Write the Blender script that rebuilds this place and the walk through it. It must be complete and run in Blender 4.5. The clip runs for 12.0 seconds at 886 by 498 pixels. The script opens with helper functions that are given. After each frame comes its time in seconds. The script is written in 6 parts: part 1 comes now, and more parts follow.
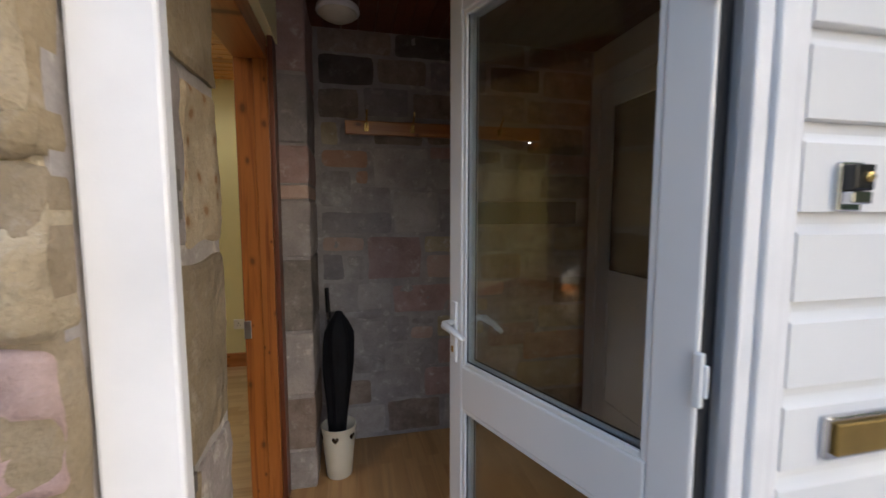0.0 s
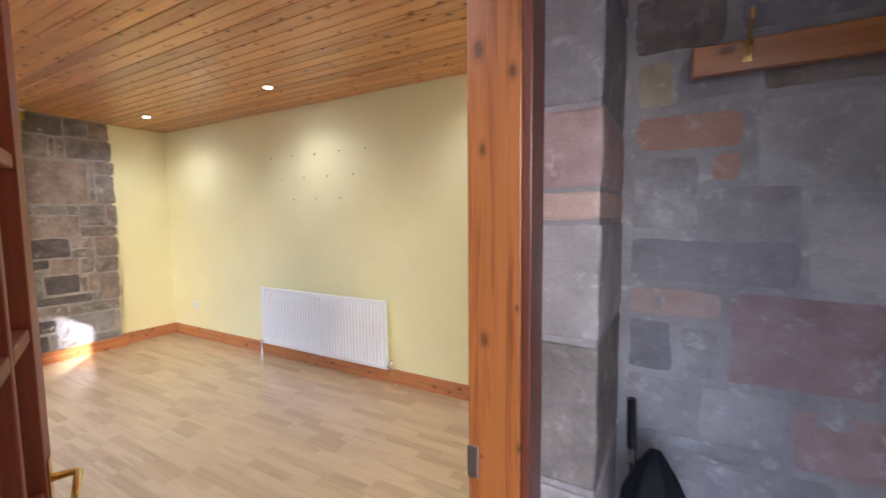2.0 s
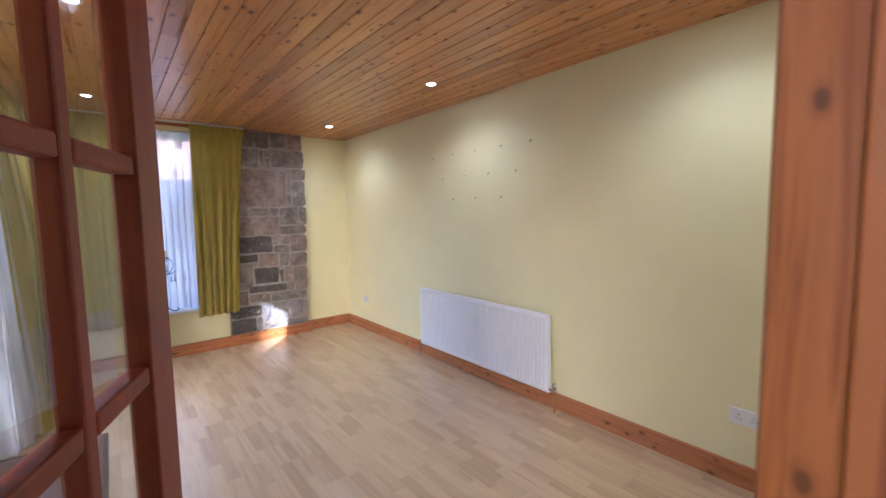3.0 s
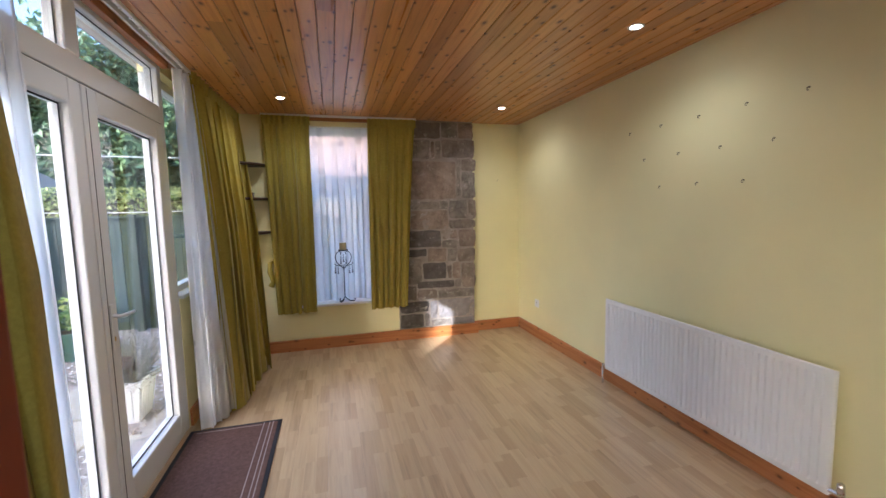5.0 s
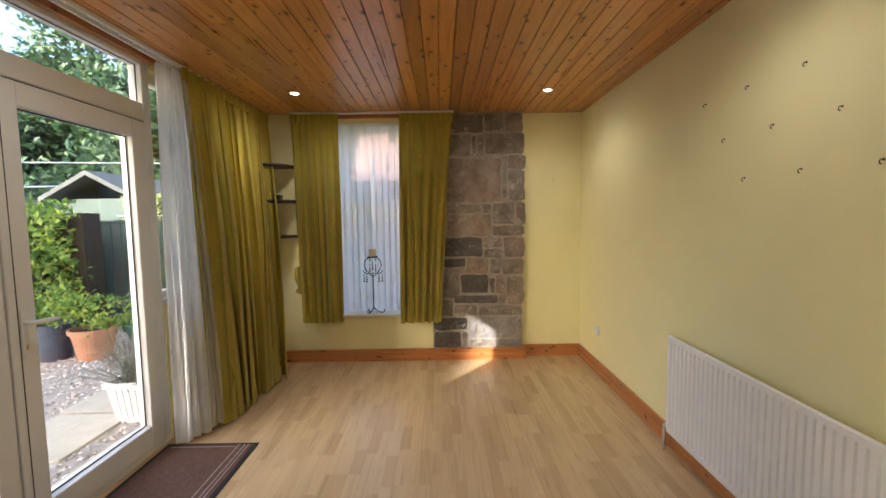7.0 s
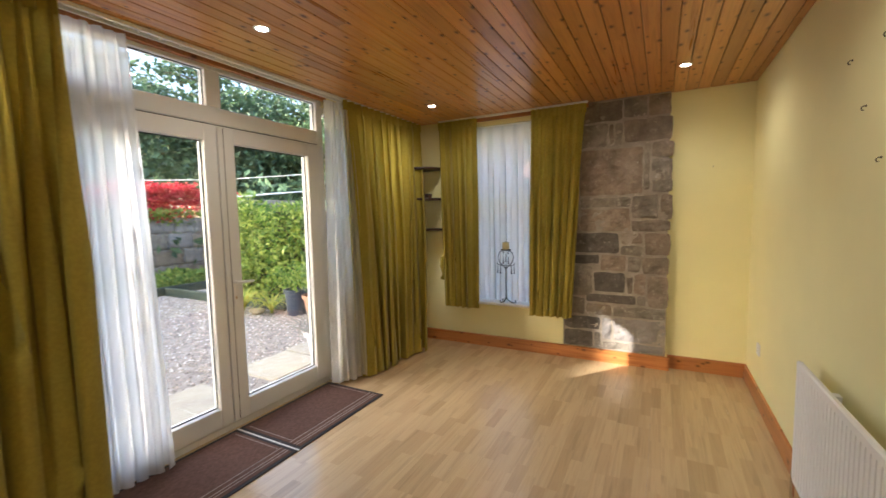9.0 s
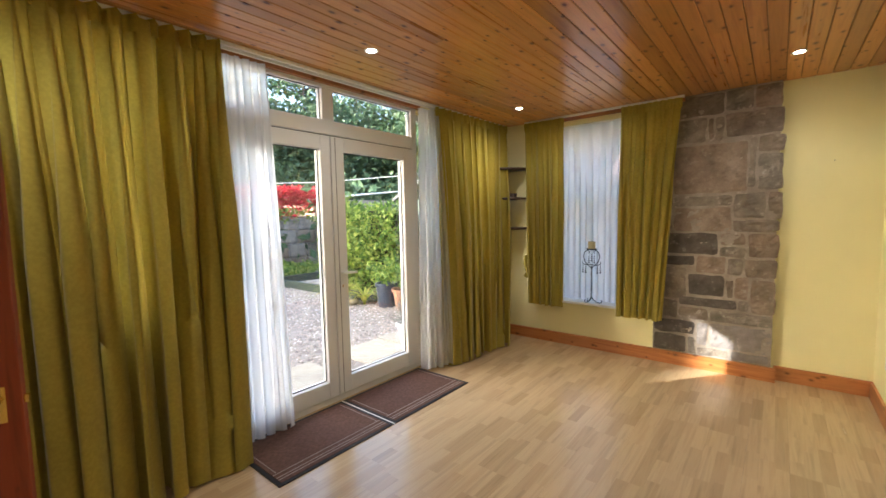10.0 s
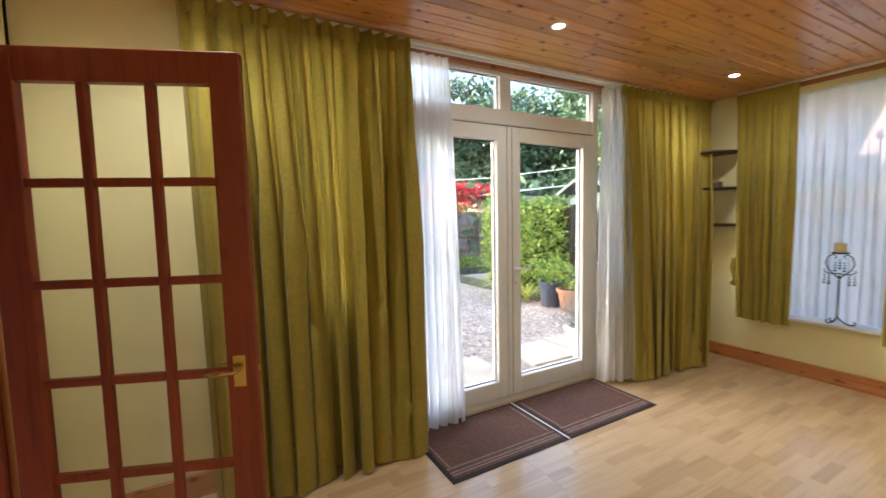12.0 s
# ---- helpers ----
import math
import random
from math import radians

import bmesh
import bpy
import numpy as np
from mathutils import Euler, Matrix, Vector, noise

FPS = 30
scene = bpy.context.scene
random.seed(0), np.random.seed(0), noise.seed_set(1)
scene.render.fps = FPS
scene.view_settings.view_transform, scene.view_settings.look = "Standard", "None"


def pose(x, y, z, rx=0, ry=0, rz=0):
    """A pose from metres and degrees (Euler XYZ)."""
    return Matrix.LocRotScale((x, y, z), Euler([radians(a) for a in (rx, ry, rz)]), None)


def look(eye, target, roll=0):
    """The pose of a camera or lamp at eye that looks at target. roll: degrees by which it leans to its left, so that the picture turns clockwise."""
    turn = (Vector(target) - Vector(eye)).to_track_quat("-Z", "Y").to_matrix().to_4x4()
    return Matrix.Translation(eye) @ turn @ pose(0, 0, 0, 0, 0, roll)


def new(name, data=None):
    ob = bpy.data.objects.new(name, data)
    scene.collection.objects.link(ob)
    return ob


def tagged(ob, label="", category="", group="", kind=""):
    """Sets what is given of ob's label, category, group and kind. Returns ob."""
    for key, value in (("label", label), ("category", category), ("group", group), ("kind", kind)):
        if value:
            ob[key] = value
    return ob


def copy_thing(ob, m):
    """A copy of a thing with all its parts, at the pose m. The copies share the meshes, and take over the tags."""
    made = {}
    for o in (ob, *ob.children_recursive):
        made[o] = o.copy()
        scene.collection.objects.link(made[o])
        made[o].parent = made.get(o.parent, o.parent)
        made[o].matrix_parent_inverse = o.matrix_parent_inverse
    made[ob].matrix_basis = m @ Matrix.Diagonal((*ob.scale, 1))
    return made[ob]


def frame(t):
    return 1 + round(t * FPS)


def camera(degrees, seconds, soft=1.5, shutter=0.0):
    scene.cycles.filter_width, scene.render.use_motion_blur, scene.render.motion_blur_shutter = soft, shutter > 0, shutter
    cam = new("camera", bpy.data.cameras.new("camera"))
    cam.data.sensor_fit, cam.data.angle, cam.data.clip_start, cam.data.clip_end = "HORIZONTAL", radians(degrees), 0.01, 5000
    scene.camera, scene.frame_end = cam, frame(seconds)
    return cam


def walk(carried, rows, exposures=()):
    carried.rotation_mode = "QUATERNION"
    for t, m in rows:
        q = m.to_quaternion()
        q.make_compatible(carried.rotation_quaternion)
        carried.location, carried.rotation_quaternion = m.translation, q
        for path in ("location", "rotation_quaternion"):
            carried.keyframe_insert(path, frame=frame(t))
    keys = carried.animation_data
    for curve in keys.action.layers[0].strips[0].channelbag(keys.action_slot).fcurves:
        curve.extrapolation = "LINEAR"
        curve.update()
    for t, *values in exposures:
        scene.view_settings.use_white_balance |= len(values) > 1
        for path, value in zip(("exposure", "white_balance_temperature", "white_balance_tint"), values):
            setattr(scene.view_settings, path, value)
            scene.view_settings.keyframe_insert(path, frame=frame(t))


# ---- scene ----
cam = camera(94.2, 12.0, shutter=0.3)
PATH = [
    (0, (0.063, -0.102, 1.35), (0.496, 1.842, 1.167), -0.0),
    (0.5, (0.117, 0.141, 1.323), (0.225, 2.13, 1.154), 0.2),
    (1, (0.102, 0.432, 1.349), (-0.137, 2.411, 1.184), 0.0),
    (1.5, (0.076, 0.72, 1.351), (-0.546, 2.614, 1.187), -0.3),
    (2, (0.018, 0.96, 1.421), (-0.966, 2.694, 1.255), -0.6),
    (2.5, (-0.126, 1.1, 1.435), (-1.43, 2.608, 1.27), -0.8),
    (3, (-0.269, 1.211, 1.448), (-1.816, 2.468, 1.279), -0.9),
    (3.5, (-0.402, 1.36, 1.426), (-2.108, 2.392, 1.268), -0.7),
    (3.7, (-0.445, 1.421, 1.457), (-2.203, 2.359, 1.285), -1.0),
    (5.3, (-0.881, 1.559, 1.458), (-2.819, 2.02, 1.281), -1.0),
    (5.5, (-0.918, 1.603, 1.433), (-2.865, 2.031, 1.267), -0.9),
    (6, (-0.987, 1.796, 1.444), (-2.954, 2.114, 1.265), -1.0),
    (6.5, (-1.135, 1.996, 1.43), (-3.117, 2.202, 1.264), -1.0),
    (8.3, (-1.395, 2.96, 1.412), (-3.289, 2.34, 1.247), -1.0),
    (8.5, (-1.356, 2.96, 1.418), (-3.226, 2.27, 1.247), -1.2),
    (9, (-1.228, 3.054, 1.417), (-2.989, 2.12, 1.254), -1.2),
    (9.5, (-1.106, 3.123, 1.406), (-2.743, 1.984, 1.247), -1.1),
    (10, (-1.051, 3.115, 1.413), (-2.597, 1.856, 1.255), -1.1),
    (10.5, (-1.039, 3.159, 1.405), (-2.489, 1.791, 1.245), -1.1),
    (11, (-1.028, 3.123, 1.417), (-2.393, 1.671, 1.249), -1.2),
    (11.5, (-1.023, 3.069, 1.395), (-2.237, 1.488, 1.238), -1.1),
    (12, (-1.068, 2.886, 1.395), (-2.045, 1.148, 1.236), -1.2),
]
EXPOSURES = [(0, 2.0, 6100, 10), (0.5, 2.6, 6900, 10), (1.0, 3.6, 6500, 11), (1.5, 3.7, 5800, 13), (2.0, 3.6, 4900, 16), (2.5, 3.4, 4700, 22), (3.0, 3.2, 4600, 21), (3.7, 3.0, 4750, 20), (5.5, 2.75, 5200, 12), (6.5, 2.75, 5600, 10), (8.5, 2.7, 6000, 10), (9.0, 2.9, 5950, 9), (9.5, 2.97, 5900, 9), (10.5, 3.1, 5800, 9), (12, 3.15, 5700, 10)]
walk(cam, [(t, look(eye, target, roll)) for t, eye, target, roll in PATH], EXPOSURES)

# ---- world, sun and lamps ----
SUN_WAY = Vector((-0.79, 0.61, -0.42)).normalized()
world = bpy.data.worlds.new("world")
scene.world = world
world.use_nodes = True
wt = world.node_tree
wt.nodes.clear()
sky = wt.nodes.new("ShaderNodeTexSky")
sky.sky_type = "NISHITA"
sky.sun_disc = False
sky.sun_elevation = radians(23)
sky.sun_rotation = radians(128)
sky.dust_density = 5.0
bg = wt.nodes.new("ShaderNodeBackground")
bg.inputs["Strength"].default_value = 0.15
wo = wt.nodes.new("ShaderNodeOutputWorld")
wt.links.new(sky.outputs[0], bg.inputs["Color"])
wt.links.new(bg.outputs[0], wo.inputs["Surface"])

sun = bpy.data.lights.new("sun", "SUN")
sun.energy, sun.angle, sun.color = 2.3, radians(0.6), (1.0, 0.9, 0.76)
new("sun", sun).matrix_world = look(-SUN_WAY * 20, (0, 0, 0))

SPOT_W = 2.4
for sx in (-0.985, -2.81, -4.66):
    for sy in (1.148, 3.184):
        lamp = bpy.data.lights.new("downlight_lamp", "SPOT")
        lamp.energy, lamp.color = SPOT_W * (2.0 if sx > -1 and sy < 2 else 0.9), (1.0, 0.90, 0.74)
        lamp.spot_size, lamp.spot_blend, lamp.shadow_soft_size = radians(150), 1.0, 0.03
        new("downlight_lamp", lamp).matrix_world = pose(sx, sy, 2.405)


# ---- materials ----
def fresh(name):
    m = bpy.data.materials.new(name)
    m.use_nodes = True
    m.node_tree.nodes.clear()
    return m, m.node_tree


def link(t, a, b):
    t.links.new(a, b)


def value_noise(t, coord, scale, detail=4.0, rough=0.55):
    n = t.nodes.new("ShaderNodeTexNoise")
    n.inputs["Scale"].default_value = scale
    n.inputs["Detail"].default_value = detail
    n.inputs["Roughness"].default_value = rough
    link(t, coord, n.inputs["Vector"])
    return n


def ramp(t, fac, stops):
    r = t.nodes.new("ShaderNodeValToRGB")
    e = r.color_ramp.elements
    while len(e) < len(stops):
        e.new(0.5)
    for el, (p, c) in zip(e, stops):
        el.position, el.color = p, (*c, 1)
    link(t, fac, r.inputs["Fac"])
    return r.outputs["Color"]


def mix(t, fac, a, b, kind="MIX"):
    n = t.nodes.new("ShaderNodeMix")
    n.data_type, n.blend_type = "RGBA", kind
    for sock, v in ((n.inputs[0], fac), (n.inputs[6], a), (n.inputs[7], b)):
        if hasattr(v, "is_output"):
            link(t, v, sock)
        elif isinstance(v, (int, float)):
            sock.default_value = v
        else:
            sock.default_value = (*v, 1)
    return n.outputs[2]


def math_node(t, op, a, b=0.0):
    n = t.nodes.new("ShaderNodeMath")
    n.operation = op
    for sock, v in ((n.inputs[0], a), (n.inputs[1], b)):
        if hasattr(v, "is_output"):
            link(t, v, sock)
        else:
            sock.default_value = v
    return n.outputs[0]


def coords(t, scale=(1, 1, 1), island=0.0):
    c = t.nodes.new("ShaderNodeTexCoord")
    mp = t.nodes.new("ShaderNodeMapping")
    mp.inputs["Scale"].default_value = scale
    out = c.outputs["Object"]
    if island:
        g = t.nodes.new("ShaderNodeNewGeometry")
        o = t.nodes.new("ShaderNodeObjectInfo")
        s = math_node(t, "MULTIPLY", math_node(t, "ADD", g.outputs["Random Per Island"], o.outputs["Random"]), island)
        add = t.nodes.new("ShaderNodeVectorMath")
        add.operation = "ADD"
        link(t, out, add.inputs[0])
        link(t, s, add.inputs[1])
        out = add.outputs[0]
    link(t, out, mp.inputs["Vector"])
    return mp.outputs[0]


def finish(m, t, color, rough=0.5, metal=0.0, bump=None, bump_d=0.002, coat=0.0, spec=0.5, strength=0.5):
    p = t.nodes.new("ShaderNodeBsdfPrincipled")
    o = t.nodes.new("ShaderNodeOutputMaterial")
    if hasattr(color, "is_output"):
        link(t, color, p.inputs["Base Color"])
    else:
        p.inputs["Base Color"].default_value = (*color, 1)
    if hasattr(rough, "is_output"):
        link(t, rough, p.inputs["Roughness"])
    else:
        p.inputs["Roughness"].default_value = rough
    p.inputs["Metallic"].default_value = metal
    p.inputs["Coat Weight"].default_value = coat
    p.inputs["Coat Roughness"].default_value = 0.18
    p.inputs["Specular IOR Level"].default_value = spec
    if bump is not None:
        b = t.nodes.new("ShaderNodeBump")
        b.inputs["Strength"].default_value = strength
        b.inputs["Distance"].default_value = bump_d
        link(t, bump, b.inputs["Height"])
        link(t, b.outputs[0], p.inputs["Normal"])
    link(t, p.outputs[0], o.inputs["Surface"])
    return m


def plain(name, color, rough=0.5, metal=0.0, var=0.08, scale=9.0, bump_d=0.0008, spec=0.5):
    m, t = fresh(name)
    c = coords(t)
    n = value_noise(t, c, scale, 5)
    dark = tuple(v * (1 - var) for v in color)
    lite = tuple(min(1, v * (1 + var)) for v in color)
    fine = value_noise(t, c, scale * 25, 3)
    return finish(m, t, ramp(t, n.outputs["Fac"], ((0.3, dark), (0.7, lite))), rough, metal, fine.outputs["Fac"], bump_d, spec=spec, strength=0.3)


def wood(name, along, light, dark, knot_c, rough=0.35, coat=0.0, knots=1.0, island_var=0.25, flat=None):
    """Varnished softwood: grain stretched along an axis (0, 1, 2), knots, and a tone of its own for each board."""
    m, t = fresh(name)
    sc = [26.0, 26.0, 26.0]
    sc[along] = 1.3
    c = coords(t, sc, 7.3)
    n1 = value_noise(t, c, 1.0, 6, 0.6)
    n1.inputs["Distortion"].default_value = 0.5
    base = ramp(t, n1.outputs["Fac"], ((0.34, dark), (0.5, light), (0.68, tuple(v * 0.8 for v in light))))
    kc = [11.0, 11.0, 11.0]
    kc[along] = 6.2
    cv = coords(t, kc, 3.1)
    wob = value_noise(t, cv, 1.4, 2)
    v = t.nodes.new("ShaderNodeTexVoronoi")
    v.voronoi_dimensions = "2D"
    v.inputs["Randomness"].default_value = 1.0
    sp = t.nodes.new("ShaderNodeSeparateXYZ")
    link(t, mix(t, 0.10, cv, wob.outputs["Color"]), sp.inputs[0])
    cb = t.nodes.new("ShaderNodeCombineXYZ")
    first_axis = sp.outputs["Y"] if flat == 0 else sp.outputs["X"]
    second_axis = sp.outputs["Y"] if flat == 2 else sp.outputs["Z"]
    link(t, first_axis, cb.inputs[0])
    link(t, second_axis, cb.inputs[1])
    link(t, cb.outputs[0], v.inputs["Vector"])
    v.inputs["Scale"].default_value = 1.0
    cell_r = math_node(t, "FRACT", math_node(t, "MULTIPLY", v.outputs["Color"], 9.1))
    sized = math_node(t, "DIVIDE", v.outputs["Distance"], math_node(t, "ADD", math_node(t, "MULTIPLY", cell_r, 1.0), 0.35))
    kn = ramp(t, sized, ((0.0, (1, 1, 1)), (0.055, (0.95, 0.95, 0.95)), (0.09, (0.4, 0.4, 0.4)), (0.17, (0, 0, 0))))
    gate = math_node(t, "GREATER_THAN", math_node(t, "FRACT", math_node(t, "MULTIPLY", v.outputs["Color"], 3.7)), 0.18)
    kf = math_node(t, "MULTIPLY", math_node(t, "MULTIPLY", kn, gate), knots)
    col = mix(t, kf, base, knot_c)
    g = t.nodes.new("ShaderNodeNewGeometry")
    o = t.nodes.new("ShaderNodeObjectInfo")
    r = math_node(t, "FRACT", math_node(t, "ADD", g.outputs["Random Per Island"], math_node(t, "MULTIPLY", o.outputs["Random"], 5.3)))
    lo = 1 - island_var
    col = mix(t, 1.0, col, ramp(t, r, ((0.0, (lo, lo * 0.97, lo * 0.93)), (0.5, (0.95, 0.95, 0.95)), (1.0, (1.0, 1.0, 1.0)))), "MULTIPLY")
    rg = math_node(t, "ADD", math_node(t, "MULTIPLY", n1.outputs["Fac"], 0.16), rough - 0.08)
    return finish(m, t, col, rg, 0, n1.outputs["Fac"], 0.0012, coat, strength=0.35)


def stone(name, a, b, c, rough=0.85, bump_d=0.008, rust=False, smear=0.3):
    """Weathered sandstone: broad stains, fine grain, pits and a tone of its own for each block."""
    m, t = fresh(name)
    co = coords(t, (1, 1, 1), 4.0)
    broad = value_noise(t, co, 6.0, 7, 0.66)
    fine = value_noise(t, co, 130.0, 4, 0.7)
    mid = value_noise(t, co, 15.0, 4, 0.55)
    col = ramp(t, broad.outputs["Fac"], ((0.28, a), (0.5, b), (0.74, c)))
    col = mix(t, 0.4, col, ramp(t, fine.outputs["Fac"], ((0.25, (0.55, 0.54, 0.53)), (0.7, (1.0, 1.0, 1.0)))), "MULTIPLY")
    pale = ramp(t, mid.outputs["Fac"], ((0.56, (0, 0, 0)), (0.66, (1, 1, 1))))
    fleck = value_noise(t, co, 34.0, 6, 0.7)
    worn = ramp(t, fleck.outputs["Fac"], ((0.47, (0.15, 0.15, 0.15)), (0.58, (1, 1, 1))))
    col = mix(t, math_node(t, "MULTIPLY", math_node(t, "MULTIPLY", pale, worn), min(1.0, smear * 2.0)), col, (0.66, 0.61, 0.55))
    o = t.nodes.new("ShaderNodeObjectInfo")
    col = mix(t, 1.0, col, ramp(t, o.outputs["Random"], ((0.0, (0.78, 0.77, 0.78)), (1.0, (1.0, 0.98, 0.95)))), "MULTIPLY")
    if rust:
        vr = t.nodes.new("ShaderNodeTexVoronoi")
        vr.inputs["Scale"].default_value = 15.0
        vr.voronoi_dimensions = "2D"
        sx_ = t.nodes.new("ShaderNodeSeparateXYZ")
        cx_ = t.nodes.new("ShaderNodeCombineXYZ")
        link(t, coords(t), sx_.inputs[0])
        link(t, sx_.outputs["Y"], cx_.inputs[0])
        link(t, sx_.outputs["Z"], cx_.inputs[1])
        link(t, cx_.outputs[0], vr.inputs["Vector"])
        spot = ramp(t, vr.outputs["Distance"], ((0.09, (1, 1, 1)), (0.14, (0.45, 0.45, 0.45)), (0.26, (0, 0, 0))))
        col = mix(t, math_node(t, "MULTIPLY", spot, 0.8), col, (0.26, 0.13, 0.045))
    h = math_node(t, "ADD", math_node(t, "MULTIPLY", mid.outputs["Fac"], 1.0), math_node(t, "MULTIPLY", fine.outputs["Fac"], 0.18))
    return finish(m, t, col, rough, 0, h, bump_d, spec=0.25, strength=0.8)


def cloth(name, color, trans, rough=0.9, weave=420.0, var=0.12):
    m, t = fresh(name)
    co = coords(t)
    n = value_noise(t, co, 5.0, 4)
    w = t.nodes.new("ShaderNodeTexWave")
    w.inputs["Scale"].default_value = weave
    link(t, co, w.inputs["Vector"])
    dapple = value_noise(t, co, 60.0, 3, 0.6)
    col = ramp(t, n.outputs["Fac"], ((0.3, tuple(v * (1 - var) for v in color)), (0.7, color)))
    col = mix(t, 0.22, col, ramp(t, dapple.outputs["Fac"], ((0.42, tuple(v * 0.75 for v in color)), (0.6, tuple(min(1, v * 1.2) for v in color)))))
    d = t.nodes.new("ShaderNodeBsdfPrincipled")
    d.inputs["Roughness"].default_value = rough
    d.inputs["Specular IOR Level"].default_value = 0.25
    d.inputs["Sheen Weight"].default_value = 0.15
    link(t, col, d.inputs["Base Color"])
    b = t.nodes.new("ShaderNodeBump")
    b.inputs["Strength"].default_value, b.inputs["Distance"].default_value = 0.35, 0.001
    link(t, dapple.outputs["Fac"], b.inputs["Height"])
    link(t, b.outputs[0], d.inputs["Normal"])
    tr = t.nodes.new("ShaderNodeBsdfTranslucent")
    link(t, col, tr.inputs["Color"])
    ms = t.nodes.new("ShaderNodeMixShader")
    ms.inputs[0].default_value = trans
    link(t, d.outputs[0], ms.inputs[1])
    link(t, tr.outputs[0], ms.inputs[2])
    o = t.nodes.new("ShaderNodeOutputMaterial")
    link(t, ms.outputs[0], o.inputs["Surface"])
    return m


def sheer_cloth(name):
    """Thin white voile with scattered woven motifs that are a little denser."""
    m, t = fresh(name)
    co = coords(t)
    v = t.nodes.new("ShaderNodeTexVoronoi")
    v.voronoi_dimensions = "2D"
    v.inputs["Scale"].default_value = 5.0
    v.inputs["Randomness"].default_value = 0.4
    sp = t.nodes.new("ShaderNodeSeparateXYZ")
    cb = t.nodes.new("ShaderNodeCombineXYZ")
    link(t, co, sp.inputs[0])
    link(t, math_node(t, "ADD", sp.outputs["X"], sp.outputs["Y"]), cb.inputs[0])
    link(t, math_node(t, "MULTIPLY", sp.outputs["Z"], 0.75), cb.inputs[1])
    link(t, cb.outputs[0], v.inputs["Vector"])
    motif = ramp(t, v.outputs["Distance"], ((0.13, (1, 1, 1)), (0.17, (0, 0, 0))))
    tr = t.nodes.new("ShaderNodeBsdfTranslucent")
    link(t, mix(t, motif, (0.93, 0.94, 0.96), (0.76, 0.76, 0.78)), tr.inputs["Color"])
    di = t.nodes.new("ShaderNodeBsdfDiffuse")
    link(t, mix(t, motif, (0.84, 0.84, 0.85), (0.66, 0.66, 0.67)), di.inputs["Color"])
    m1 = t.nodes.new("ShaderNodeMixShader")
    m1.inputs[0].default_value = 0.28
    link(t, tr.outputs[0], m1.inputs[1])
    link(t, di.outputs[0], m1.inputs[2])
    tp = t.nodes.new("ShaderNodeBsdfTransparent")
    m2 = t.nodes.new("ShaderNodeMixShader")
    link(t, math_node(t, "ADD", 0.80, math_node(t, "MULTIPLY", motif, 0.16)), m2.inputs[0])
    link(t, tp.outputs[0], m2.inputs[1])
    link(t, m1.outputs[0], m2.inputs[2])
    o = t.nodes.new("ShaderNodeOutputMaterial")
    link(t, m2.outputs[0], o.inputs["Surface"])
    return m


def window_glass(name, tint=(0.985, 0.995, 0.99), gloss=1.0):
    m, t = fresh(name)
    f = t.nodes.new("ShaderNodeLayerWeight")
    f.inputs["Blend"].default_value = 0.5
    rise = math_node(t, "ADD", math_node(t, "MULTIPLY", math_node(t, "POWER", f.outputs["Facing"], 4.0), 0.75), 0.05)
    tp = t.nodes.new("ShaderNodeBsdfTransparent")
    tp.inputs["Color"].default_value = (*tint, 1)
    g = t.nodes.new("ShaderNodeBsdfGlossy")
    g.inputs["Roughness"].default_value = 0.015
    ms = t.nodes.new("ShaderNodeMixShader")
    link(t, math_node(t, "MULTIPLY", rise, gloss), ms.inputs[0])
    link(t, tp.outputs[0], ms.inputs[1])
    link(t, g.outputs[0], ms.inputs[2])
    o = t.nodes.new("ShaderNodeOutputMaterial")
    link(t, ms.outputs[0], o.inputs["Surface"])
    return m


def leaf_mat(name, a, b, c, trans=0.35):
    m, t = fresh(name)
    g = t.nodes.new("ShaderNodeNewGeometry")
    col = ramp(t, g.outputs["Random Per Island"], ((0.0, a), (0.55, b), (1.0, c)))
    d = t.nodes.new("ShaderNodeBsdfPrincipled")
    d.inputs["Roughness"].default_value = 0.5
    link(t, col, d.inputs["Base Color"])
    tr = t.nodes.new("ShaderNodeBsdfTranslucent")
    link(t, col, tr.inputs["Color"])
    ms = t.nodes.new("ShaderNodeMixShader")
    ms.inputs[0].default_value = trans
    link(t, d.outputs[0], ms.inputs[1])
    link(t, tr.outputs[0], ms.inputs[2])
    o = t.nodes.new("ShaderNodeOutputMaterial")
    link(t, ms.outputs[0], o.inputs["Surface"])
    return m


def glowing(name, color, strength):
    m, t = fresh(name)
    e = t.nodes.new("ShaderNodeEmission")
    e.inputs["Color"].default_value, e.inputs["Strength"].default_value = (*color, 1), strength
    o = t.nodes.new("ShaderNodeOutputMaterial")
    link(t, e.outputs[0], o.inputs["Surface"])
    return m


